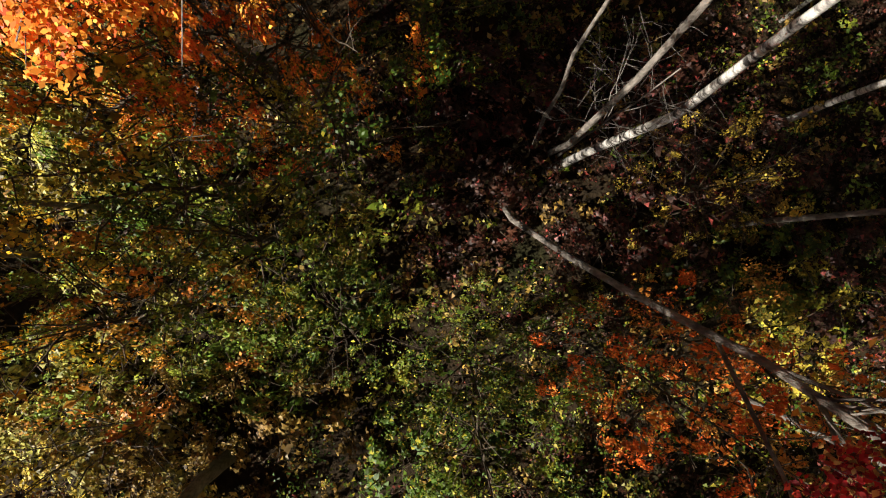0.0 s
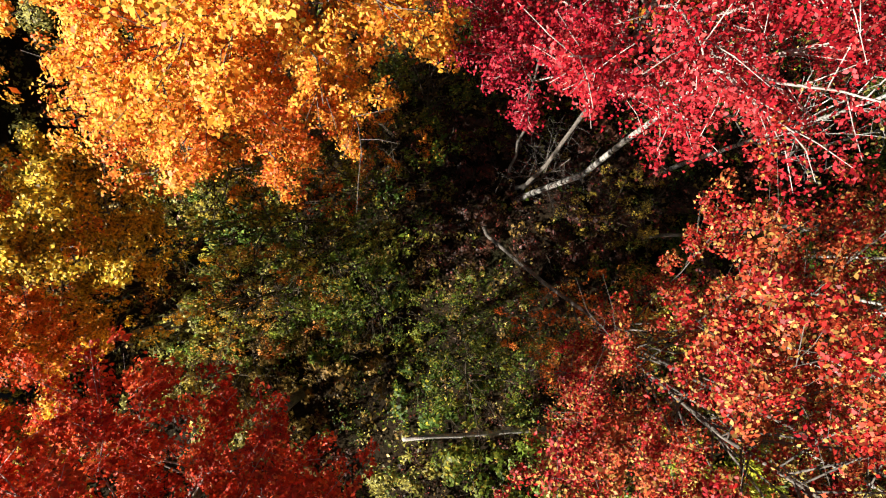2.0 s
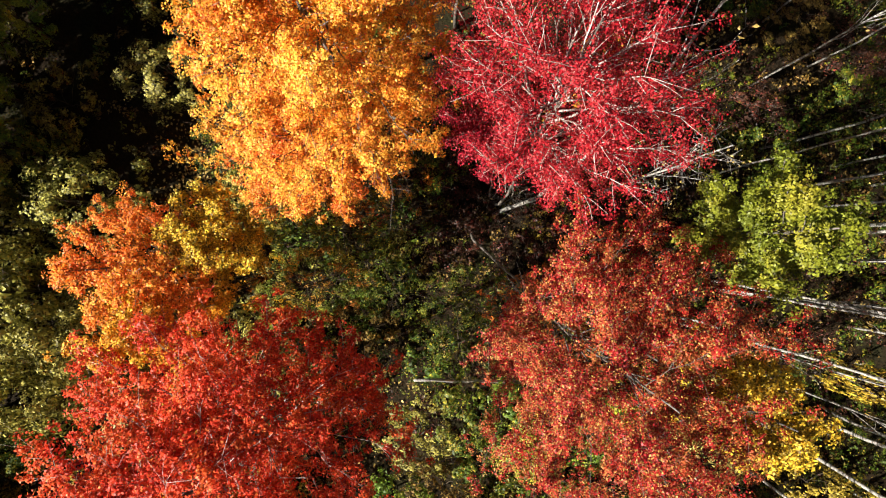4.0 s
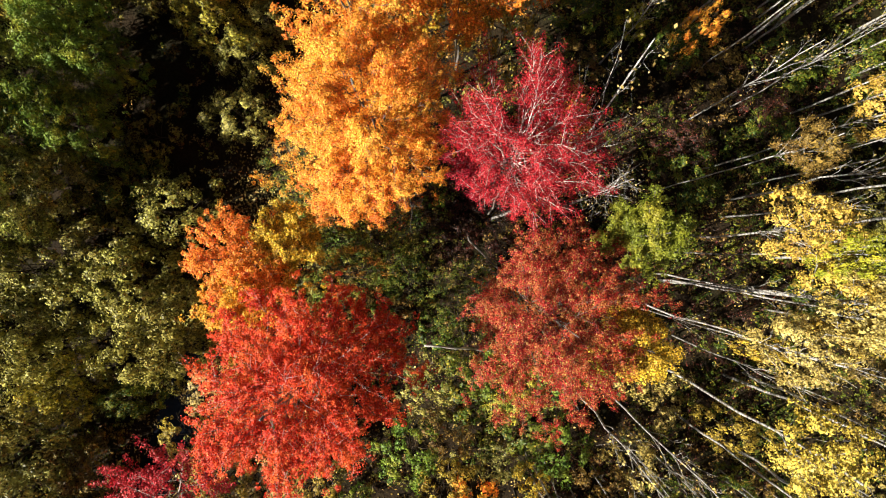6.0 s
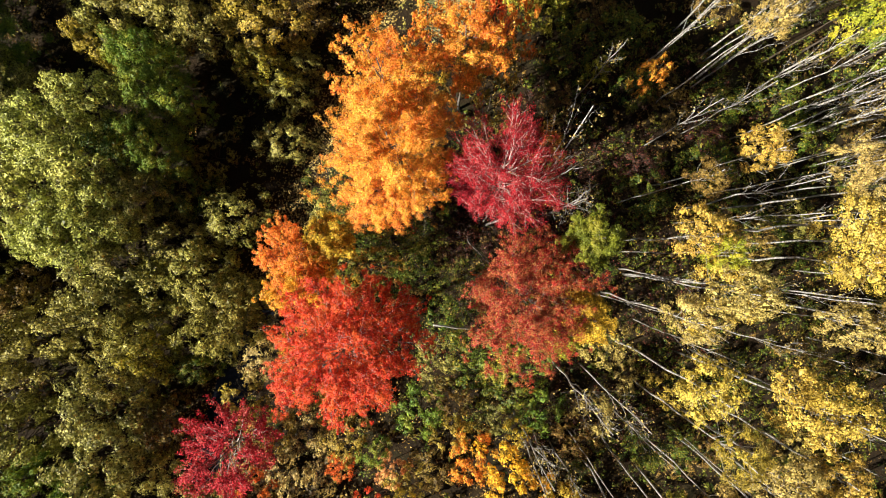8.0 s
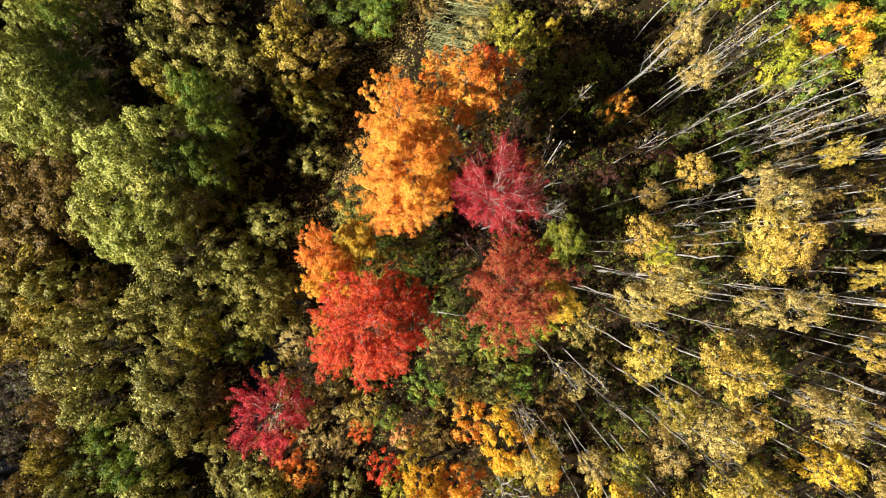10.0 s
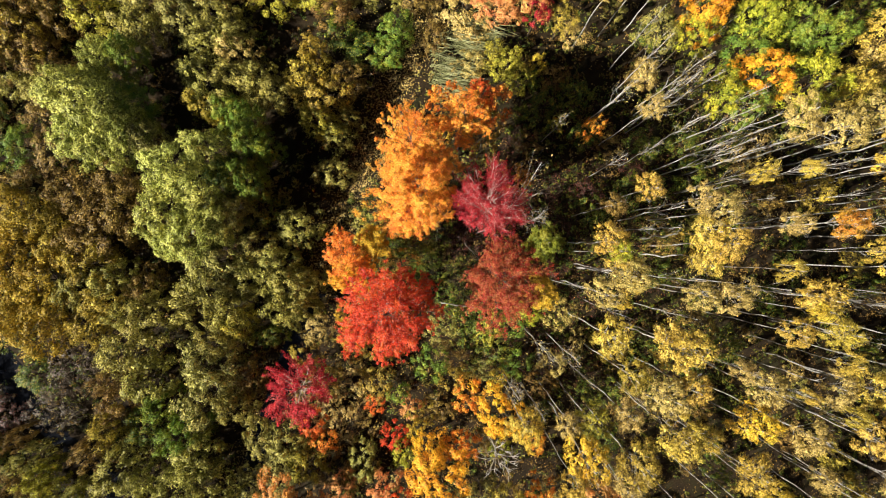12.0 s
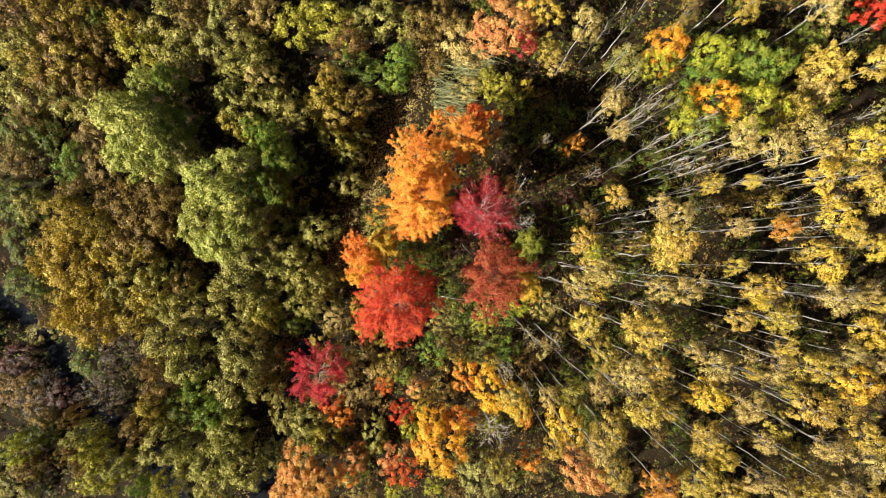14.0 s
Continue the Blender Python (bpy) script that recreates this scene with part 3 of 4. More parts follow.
hero("tall dark red maple with browning leaves", "dark_red", (1.3, 0.9, -0.1), (3.3, -1.85, 11.7), 7.0, 2.45, 14, 60, 15, 48, 0.05, (2.1, -0.6, 4.2), leaf=0.031, thick=0.36, spray=0.10, tufts=4)
hero("flame-orange maple leaning out over the track", "flame", (-5.3, -0.2, -0.1), (-5.65, -0.25, 8.3), 4.0, 1.5, 15, 32, 9, 36, 0.06, leaf=0.048, spray=0.11)
hero("yellow-orange maple against the taller orange one", "orange", (-1.6, 5.0, -0.1), (-1.7, 5.9, 11.2), 5.6, 2.1, 16, 40, 11, 34, 0.08, leaf=0.048, spray=0.11)
hero("orange maple with ochre lower leaves behind the taller ones", "orange", (1.0, 6.9, -0.1), (1.1, 7.2, 10.4), 6.4, 1.7, 19, 30, 9, 32, 0.07, leaf=0.048, spray=0.11)

hero("small yellow-orange maple at the red crown's edge", "honey", (-5.2, -1.5, -0.1), (-5.6, -1.5, 8.2), 4.0, 1.2, 17, 22, 8, 34, 0.05, leaf=0.048, spray=0.11)
hero("slender maple in fresh yellow-green leaves among dark ones", "citron", (5.1, 0.25, -0.1), (5.25, 0.3, 11.6), 8.2, 0.95, 23, 26, 8, 34, 0.05, leaf=0.046, spray=0.11)
hero("slender golden maple beside the dark red one", "sun", (5.1, -2.35, -0.1), (5.1, -2.3, 11.0), 7.8, 0.95, 24, 24, 8, 34, 0.05, leaf=0.046, spray=0.11)
hero("slim maple turned clear yellow beside the orange one", "sun", (-4.1, 0.4, -0.1), (-4.2, 0.45, 7.7), 4.8, 1.05, 18, 24, 8, 34, 0.05, leaf=0.046, spray=0.11)

# green undergrowth in the gap
sapling("green", -0.6, 1.2, 5.0, 1.5)
sapling("moss", -2.4, 0.6, 5.6, 1.6)
sapling("green", -0.9, -1.1, 2.6, 0.95)
sapling("green", 0.9, -1.6, 3.6, 1.1)
sapling("fresh", -3.6, 1.6, 5.2, 1.6)
sapling("fresh", -3.2, -1.0, 4.4, 1.4)
sapling("green", 1.0, -2.6, 4.0, 1.2)
sapling("green", 0.2, 3.0, 4.6, 1.4)
sapling("honey", -4.3, -0.6, 6.6, 1.0)
sapling("ochre", 3.9, 0.7, 3.8, 0.95)
sapling("green", -5.0, 3.0, 3.6, 1.4)
sapling("fresh", 2.6, -5.0, 3.6, 1.3)
sapling("olive", -0.2, -5.4, 3.0, 1.2)

sapling("orange_red", 3.0, -1.5, 5.0, 1.1)
sapling("orange_red", 2.65, -1.5, 6.6, 1.0)
sapling("rust", 3.6, -1.3, 6.4, 0.95)
sapling("green", 1.7, -1.3, 3.6, 1.1)
sapling("orange", -4.4, 2.6, 6.6, 1.3)
sapling("brown", -3.4, -2.4, 4.2, 1.1)
sapling("orange", -2.6, 2.2, 6.2, 1.0)

sapling("copper", -2.7, -0.8, 5.8, 1.2)
sapling("green", -1.7, 0.0, 5.2, 1.3)

sapling("orange", -1.7, 2.0, 6.6, 1.1)
sapling("flame", -3.2, 2.5, 6.8, 1.1)
sapling("orange", -2.5, 1.55, 7.2, 1.0)
sapling("honey", -3.4, 1.75, 7.3, 1.0)
sapling("flame", -1.4, 1.45, 6.6, 0.9)

# thin pale twigs under the crimson crown
tree("leafless_shrub", "leafless shrub of thin pale twigs under a maple", "shrub", "", "tan", "maple", (2.35, 1.35, -0.1), (2.5, 1.45, 4.3), 2.2, 0.85, "dome", 16, 8, 0, 0.1, 34, 0.025, 0.2, 0.4, spread=0.5, thick=0.45)

# white birches close to the gap
tree("bare_birch_tree", "tall leaning birch, white stem, almost leafless top", "birch tree", "birches of the stand", "tan", "birch", (2.15, 1.1, -0.1), (4.8, 4.2, 12.0), 6.4, 1.2, "slim", 9, 6, 1, 0.1, 31, 0.07, 0.2, 0.4, rise=1.8, lift=0.8, thick=0.55, via=(3.45, 1.72, 5.0))
tree("bare_birch_tree", "birch with white stem and pale leafless tip", "birch tree", "birches of the stand", "tan", "birch", (5.35, 1.72, -0.1), (5.35, 1.75, 8.8), 4.6, 0.95, "slim", 16, 9, 1, 0.06, 32, 0.055, 0.2, 0.4, rise=1.8, lift=0.9, thick=0.75, spread=0.45)
bare_birch(5.4, -5.3, 12.0, 1.2)
bare_birch(3.6, -7.9, 10.5, 1.1)
birch("tan", 9.1, -1.3, 13.6, 1.0)
birch("tan", 8.0, -2.2, 12.8, 0.9)

shrub("green", -2.4, -1.8, 1.4, 1.1)
shrub("brown", -1.7, -2.3, 1.3, 1.1)
shrub("green", -1.2, -0.7, 1.5, 1.1)
shrub("olive", -2.8, -1.1, 1.6, 1.0)
shrub("green", 0.3, -3.2, 1.4, 1.1)
# the near-black shrubs here carry the maples' shade in their leaf colour
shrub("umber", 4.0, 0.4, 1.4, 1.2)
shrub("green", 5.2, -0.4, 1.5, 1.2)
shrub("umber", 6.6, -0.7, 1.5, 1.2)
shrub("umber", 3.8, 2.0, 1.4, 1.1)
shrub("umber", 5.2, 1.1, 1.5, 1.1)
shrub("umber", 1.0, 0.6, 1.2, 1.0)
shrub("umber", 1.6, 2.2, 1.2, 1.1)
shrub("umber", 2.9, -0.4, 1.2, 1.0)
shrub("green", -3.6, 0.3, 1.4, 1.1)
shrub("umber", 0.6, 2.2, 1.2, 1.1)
shrub("ochre", -4.8, -3.0, 1.6, 1.2)
shrub("olive", -4.0, -3.5, 1.5, 1.2)
shrub("olive", -5.3, -2.3, 1.6, 1.2)
shrub("brown", -3.6, -2.6, 1.5, 1.1)
shrub("olive", -4.4, -1.3, 1.6, 1.1)
shrub("brown", -3.2, -3.6, 1.4, 1.2)
shrub("ochre", -5.0, 1.2, 1.6, 1.2)

# a small crimson tree with bare grey twigs by the track
tree("small_crimson_tree", "small crimson tree, bare twigs on its sheltered side", "young tree", "", "wine", "pale", (-9.3, -8.8, -0.1), (-9.2, -8.8, 5.7), 2.2, 2.05, "dome", 26, 7, 90, 0.075, 41, 0.06, 0.2, 0.4, False, 0.34, spray=0.12)

sapling("orange", -0.7, 2.0, 6.9, 1.0)

# ---- the stand, tree by tree: colour, x, y, height, crown radius ----
# the thicket west of the track
bush("brown", -31.84, 17.95, 4.0, 2.10)
bush("ochre", -29.54, 17.85, 4.0, 1.49)
bush("olive", -30.48, 16.51, 3.4, 1.22)
bush("olive", -31.76, 15.48, 4.2, 1.95)
bush("brown", -28.10, 15.83, 4.0, 2.33)
bush("ochre", -30.30, 14.43, 3.8, 2.11)
bush("ochre", -27.33, 17.96, 3.8, 1.68)
bush("green", -25.78, 17.41, 3.0, 1.52)
bush("ochre", -23.78, 17.09, 3.8, 1.50)
bush("moss", -22.59, 15.47, 4.2, 1.67)
bush("brown", -25.17, 15.68, 3.8, 1.50)
bush("olive", -20.57, 16.50, 4.0, 2.33)
bush("brown", -18.80, 17.60, 3.6, 1.88)
bush("olive", -19.67, 14.82, 4.0, 1.68)
bush("grey", -16.91, 15.21, 4.0, 1.68)
bush("grey", -16.36, 17.43, 3.8, 1.68)
bush("olive", -31.57, 12.56, 3.8, 2.15)
bush("brown", -29.25, 13.16, 3.2, 2.13)
bush("olive", -29.02, 11.97, 2.8, 1.62)
bush("green", -32.90, 0.87, 1.4, 1.46)
bush("green", -32.93, -2.18, 1.4, 1.26)
bush("brown", -26.80, 13.05, 3.2, 1.70)
bush("olive", -26.99, 11.04, 2.6, 1.53)
bush("brown", -31.69, 11.01, 2.6, 1.72)
bush("ochre", -27.57, 14.28, 3.8, 1.87)
bush("green", -32.42, 9.36, 2.2, 1.82)
bush("brown", -32.51, 7.49, 2.4, 1.53)
bush("green", -30.55, 9.06, 1.8, 1.55)
bush("fresh", -28.39, 7.13, 2.6, 1.43)
bush("brown", -26.66, 8.93, 2.4, 1.63)
bush("brown", -26.29, 6.83, 2.0, 1.83)
bush("green", -32.89, 4.30, 2.2, 1.73)
bush("olive", -31.49, 3.75, 2.6, 1.34)
bush("brown", -28.07, 4.77, 2.2, 1.44)
bush("ochre", -28.90, 3.26, 3.4, 1.51)
bush("amber", -27.30, 2.22, 3.8, 1.87)
bush("ochre", -29.70, 0.74, 3.0, 1.52)
bush("amber", -27.72, 0.71, 4.0, 1.77)
bush("ochre", -25.87, 1.96, 3.4, 1.51)
bush("amber", -30.47, -0.86, 3.2, 1.04)
bush("amber", -28.15, -1.20, 4.0, 2.24)
bush("amber", -26.15, -1.80, 4.0, 1.87)
bush("ochre", -25.30, 0.27, 3.4, 1.70)
bush("brown", -23.26, 3.35, 3.8, 2.06)
bush("brown", -21.65, 4.52, 3.6, 1.69)
bush("brown", -20.88, 2.74, 3.8, 1.87)
bush("brown", -22.52, 1.09, 3.6, 2.07)
bush("brown", -24.11, 0.68, 3.4, 1.70)
bush("brown", -25.34, 3.85, 2.8, 1.43)
bush("green", -31.24, -2.25, 2.0, 1.06)
bush("amber", -28.01, -4.46, 4.0, 1.40)
bush("amber", -26.43, -5.19, 4.4, 2.04)
bush("amber", -25.33, -3.83, 3.8, 1.68)
bush("ochre", -28.35, -3.06, 3.6, 1.41)
bush("brown", -30.03, -4.82, 2.4, 0.96)
bush("olive", -24.22, -2.60, 3.4, 1.70)
bush("ochre", -23.37, -0.84, 3.6, 1.88)
bush("ochre", -22.23, -3.10, 3.8, 1.68)
bush("ochre", -23.40, -4.80, 3.4, 1.60)
bush("olive", -21.56, -1.76, 4.0, 1.49)
bush("olive", -20.64, -4.09, 4.2, 1.30)
bush("olive", -19.06, -4.33, 4.6, 1.85)
bush("brown", -19.80, -2.32, 3.0, 1.42)
bush("olive", -20.80, -6.73, 4.4, 1.85)
bush("olive", -19.01, -8.16, 4.6, 1.85)
bush("brown", -21.78, -8.43, 4.0, 1.21)
bush("brown", -21.59, -9.86, 3.4, 1.41)
bush("ash", -24.91, -7.45, 2.2, 1.92)
bush("ash", -26.05, -10.36, 2.2, 1.92)
bush("green", -27.58, -8.28, 1.6, 1.45)
bush("fresh", -18.56, -10.16, 3.8, 1.22)
bush("fresh", -17.39, -11.88, 4.0, 1.49)
bush("green", -19.79, -11.64, 3.0, 1.52)
bush("ochre", -21.98, -11.59, 4.0, 1.35)
bush("brown", -22.94, -13.05, 3.8, 1.31)
bush("olive", -21.11, -14.26, 4.4, 1.85)
bush("olive", -19.50, -14.95, 4.0, 1.40)
bush("olive", -17.56, -15.53, 4.4, 1.85)
bush("olive", -16.66, -13.97, 4.0, 1.21)
bush("brown", -27.97, -12.25, 3.4, 0.89)
bush("olive", -27.09, -13.59, 4.0, 1.31)
bush("brown", -27.90, -14.93, 3.6, 1.03)
bush("moss", -26.43, -14.64, 4.0, 1.21)
bush("moss", -25.69, -16.29, 4.4, 1.85)
bush("olive", -24.01, -15.96, 3.8, 1.31)
bush("brown", -26.86, -16.07, 3.6, 0.94)
bush("lime", -32.06, -14.69, 3.6, 1.31)
bush("brown", -31.54, -16.19, 3.0, 1.23)
bush("green", -31.23, -13.75, 2.2, 1.44)
bush("fresh", -22.96, -17.59, 3.4, 0.94)
bush("moss", -21.09, -17.49, 3.8, 1.22)
bush("umber", -32.87, -8.24, 1.6, 1.55)
bush("ash", -31.49, -10.38, 1.8, 1.93)
bush("brown", -33.01, -10.39, 2.2, 1.92)
bush("brown", -30.98, -12.59, 2.0, 1.25)
bush("umber", -29.86, -10.98, 1.4, 1.46)
bush("olive", -32.88, -17.62, 2.4, 1.72)
bush("brown", -15.14, 17.89, 3.6, 1.69)
bush("ash", -15.71, 16.90, 3.4, 0.85)
bush("olive", -15.20, 15.49, 3.8, 1.87)
bush("tan", -13.42, 17.82, 3.8, 1.40)
bush("moss", -10.88, 16.82, 4.0, 1.68)
bush("moss", -8.43, 17.24, 4.2, 1.86)
bush("moss", -9.62, 17.81, 4.0, 1.40)
bush("brown", -7.29, 16.10, 3.4, 1.60)
bush("grey", -5.93, 17.44, 3.4, 1.22)
bush("olive", -4.25, 17.42, 3.4, 1.88)
bush("brown", -1.91, 17.39, 2.8, 1.62)
bush("fresh", -3.12, 14.68, 2.8, 1.33)
bush("fresh", -3.59, 13.24, 2.4, 1.15)
bush("green", -5.00, 13.47, 1.8, 1.64)
bush("green", -6.61, 14.30, 2.0, 1.44)
bush("ochre", -8.55, 13.21, 3.6, 1.03)
bush("ochre", -8.99, 11.53, 3.6, 1.60)
bush("ochre", -7.65, 10.18, 3.6, 1.78)
bush("moss", -8.09, 8.50, 3.6, 1.41)
bush("brown", -6.51, 11.30, 2.4, 1.44)
bush("olive", -14.05, 14.66, 3.0, 1.61)
bush("olive", -15.35, 14.03, 3.6, 1.69)
bush("tan", -13.55, 13.22, 3.4, 1.41)
bush("olive", -15.52, 11.11, 4.0, 1.87)
bush("olive", -13.85, 11.09, 4.0, 1.68)
bush("olive", -12.18, 11.07, 4.0, 1.68)
bush("olive", -10.93, 10.29, 3.6, 1.41)
bush("ochre", -15.54, 9.61, 4.0, 1.31)
bush("fresh", -13.86, 9.03, 4.4, 1.30)
bush("green", -12.16, 2.79, 2.8, 1.43)
bush("olive", -9.56, 1.48, 3.2, 1.61)
bush("grey", -14.32, -0.66, 4.6, 1.85)
bush("olive", -12.10, 0.23, 3.2, 1.61)
bush("olive", -7.04, 7.43, 2.6, 1.14)
bush("olive", -7.45, 5.25, 2.2, 1.25)
bush("olive", -6.23, 8.79, 2.0, 0.96)
bush("grey", -15.46, -0.97, 5.0, 1.84)
bush("olive", -15.80, -3.42, 5.0, 1.84)
bush("grey", -14.83, -2.55, 4.6, 1.57)
bush("olive", -13.85, -3.88, 4.6, 1.48)
bush("moss", -13.20, -4.82, 4.2, 1.30)
bush("olive", -12.80, -1.51, 4.0, 1.68)
bush("olive", -11.04, -1.11, 4.0, 1.59)
bush("olive", -10.02, -2.28, 4.2, 1.58)
bush("olive", -10.58, -3.51, 4.4, 1.39)
bush("olive", -8.97, -2.38, 4.0, 1.31)
bush("olive", -9.37, -3.53, 4.2, 1.21)
bush("green", -11.63, -5.67, 2.4, 1.05)
bush("grey", -15.10, -7.53, 5.0, 2.02)
bush("grey", -15.53, -9.57, 5.0, 1.84)
bush("olive", -13.66, -10.13, 4.2, 1.39)
bush("brown", -13.11, -8.25, 2.8, 1.43)
bush("olive", -14.82, -5.95, 4.4, 1.39)
bush("green", -16.50, -11.66, 2.6, 1.24)
bush("olive", -16.15, -13.48, 4.0, 1.68)
bush("olive", -15.28, -15.91, 4.6, 2.03)
bush("olive", -17.11, -18.05, 4.0, 1.87)
bush("olive", -12.26, -12.55, 3.0, 1.42)
bush("olive", -10.53, -12.52, 3.2, 1.70)
bush("moss", -9.05, -14.27, 3.0, 1.42)
bush("grey", -11.04, -14.72, 2.8, 1.71)
bush("grey", -12.79, -15.61, 2.6, 1.24)
bush("olive", -5.53, -14.13, 2.6, 1.43)
bush("reed", 0.70, 13.50, 1.8, 1.84)
bush("reed", 0.25, 11.69, 1.8, 1.26)
bush("reed", 2.00, 14.39, 2.0, 1.44)
bush("tan", 1.57, 15.88, 2.6, 2.10)
bush("brown", -0.04, 17.65, 2.4, 1.44)
bush("tan", 2.06, 12.49, 2.0, 1.16)
bush("moss", 3.33, 12.87, 2.6, 0.95)
bush("moss", 4.28, 12.36, 3.0, 1.14)
bush("moss", 4.99, 11.42, 3.0, 1.14)
bush("yellow", 6.26, 12.25, 3.0, 0.57)
bush("brown", -0.59, 14.42, 1.6, 1.16)
# two great pale willows, each of several boles, and their shaded side in darker leaf colours
willow("willow", -21.86, 9.00, 7.2, 2.39)
willow("willow", -23.46, 10.30, 6.2, 1.38)
willow("willow", -22.81, 7.45, 6.0, 1.63)
willow("willow", -21.49, 6.68, 5.6, 1.56)
willow("willow", -21.44, 12.12, 5.8, 1.23)
willow("willow", -20.75, 9.12, 6.4, 1.70)
willow("willow", -19.94, 7.50, 5.4, 1.48)
willow("willow", -16.50, 5.02, 7.4, 1.83)
willow("willow", -17.12, 2.16, 7.0, 1.76)
willow("willow", -14.90, 3.74, 7.6, 1.82)
willow("willow", -15.60, 0.89, 6.6, 1.77)
willow("willow", -14.34, 6.13, 7.0, 1.44)
willow("willow", -14.17, 1.85, 6.0, 1.47)
willow("willow", -17.06, 0.59, 6.0, 1.14)
# darker crowns: the willows' shaded side put into leaf colour
willow("fresh", -19.97, 12.40, 5.2, 1.22)
willow("fresh", -19.74, 9.27, 5.0, 1.46)
willow("grey", -19.17, 7.35, 4.6, 1.39)
willow("fresh", -11.87, 6.89, 6.4, 1.11)
willow("fresh", -12.14, 4.55, 6.0, 1.20)
willow("fresh", -12.43, 8.23, 6.0, 1.04)
willow("fresh", -11.21, 6.45, 5.4, 0.97)
willow("green", -13.52, 4.67, 5.6, 1.45)
willow("olive", -13.28, 2.48, 5.0, 1.38)
# young and low trees under and round the maples
sapling("tan", -8.45, -5.35, 2.2, 1.22)
sapling("ochre", -9.11, -7.04, 3.0, 1.20)
sapling("ochre", -7.86, -8.65, 3.0, 1.39)
sapling("tan", -6.19, -8.27, 2.8, 1.39)
sapling("ochre", -4.49, -8.76, 3.0, 1.39)
sapling("ochre", -4.90, -7.07, 3.0, 1.39)
sapling("tan", -7.56, -10.48, 2.2, 1.60)
sapling("yellow", -5.90, -5.33, 6.0, 0.88)
sapling("yellow", -6.36, -4.01, 6.0, 0.70)
sapling("orange_red", -8.73, -11.42, 3.0, 1.11)
sapling("orange", -7.89, -12.60, 3.0, 0.93)
sapling("orange_red", -4.59, -10.19, 3.0, 0.74)
sapling("fresh", -3.06, -9.50, 3.2, 0.83)
sapling("salmon", -2.23, -10.38, 3.0, 0.93)
sapling("yellow", -1.96, -11.43, 4.0, 0.73)
sapling("red", -3.32, -12.17, 3.4, 1.01)
sapling("lime", -2.55, -13.16, 4.0, 1.09)
sapling("brown", -7.31, -14.86, 1.8, 1.42)
sapling("brown", -6.46, -11.59, 1.4, 1.91)
sapling("brown", -8.99, -10.11, 1.8, 1.23)
sapling("salmon", -7.04, -15.60, 4.0, 1.36)
sapling("orange", -7.46, -16.76, 4.0, 1.00)
sapling("salmon", -4.11, -15.27, 4.4, 1.26)
sapling("orange_red", -3.22, -16.34, 4.4, 1.26)
sapling("lime", -3.78, -17.83, 3.6, 1.01)
sapling("brown", -6.39, -18.04, 2.6, 1.21)
sapling("lime", -0.85, -17.31, 4.0, 0.91)
sapling("ochre", -1.39, -10.81, 3.0, 1.02)
sapling("orange_red", 2.11, 9.20, 8.5, 1.09)
sapling("orange", 3.21, 8.64, 9.0, 1.07)
sapling("orange", -0.17, 8.59, 9.5, 1.23)
sapling("yellow", 0.93, 7.31, 9.5, 1.31)
sapling("ochre", 2.46, 6.84, 8.5, 1.42)
sapling("copper", 4.27, 4.37, 7.0, 1.20)
sapling("tan", 8.53, 13.85, 4.0, 1.00)
sapling("orange", 9.54, 7.66, 5.0, 0.89)
sapling("green", 8.57, 9.97, 3.5, 1.28)
sapling("green", 6.09, 9.07, 4.0, 1.27)
sapling("lime", 7.32, 8.07, 4.0, 0.64)
sapling("tan", 7.12, -4.06, 7.0, 1.03)
sapling("yellow", 10.87, -3.35, 7.0, 0.52)
sapling("tan", 6.83, -7.19, 6.0, 0.88)
sapling("green", 1.34, -4.99, 3.4, 1.38)
sapling("moss", 3.06, -5.12, 4.0, 1.09)
sapling("fresh", 4.62, -4.70, 4.2, 1.18)
sapling("fresh", 4.69, -7.45, 4.0, 1.18)
sapling("green", 3.42, -6.68, 3.4, 1.38)
sapling("fresh", -0.92, -7.37, 4.2, 1.27)
sapling("grey", 2.59, -7.98, 3.0, 0.93)
sapling("ochre", 0.56, -8.49, 3.4, 1.15)
sapling("yellow", 3.50, -8.11, 5.0, 0.67)
sapling("orange", 1.49, -9.21, 5.6, 1.15)
sapling("orange", 5.78, -12.31, 5.0, 0.71)
sapling("orange", 6.07, -15.43, 5.0, 0.98)
sapling("lime", 3.63, -12.95, 3.0, 0.93)
sapling("brown", 0.50, -6.92, 2.6, 1.12)
sapling("brown", -0.38, -10.43, 2.8, 1.21)
sapling("brown", 2.12, -12.52, 3.0, 1.11)
sapling("green", 18.41, -6.51, 3.5, 1.19)
sapling("green", 17.54, -14.49, 4.0, 1.09)
sapling("green", 20.54, -3.38, 4.0, 1.09)
sapling("green", 26.94, -2.61, 4.0, 1.00)
sapling("lime", 27.15, 10.40, 7.0, 1.12)
sapling("green", 27.14, -6.80, 3.5, 1.01)
sapling("green", 13.12, 6.67, 3.5, 1.19)
sapling("green", 15.73, 4.88, 4.5, 1.17)
sapling("green", 15.63, 6.85, 3.5, 1.19)
# two saplings coloured near black, as shaded, where sun gets past the maples
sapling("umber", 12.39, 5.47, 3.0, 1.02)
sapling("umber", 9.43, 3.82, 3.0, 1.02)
sapling("green", 13.50, -1.63, 5.0, 1.07)
sapling("ochre", 10.81, -6.59, 4.0, 1.18)
sapling("brown", 6.25, -8.62, 4.0, 1.09)
sapling("lime", 5.37, -3.99, 5.0, 1.07)
sapling("brown", 16.45, -4.95, 4.5, 1.17)
sapling("brown", 15.84, -10.16, 5.0, 0.89)
sapling("brown", 24.45, -3.83, 4.0, 0.91)
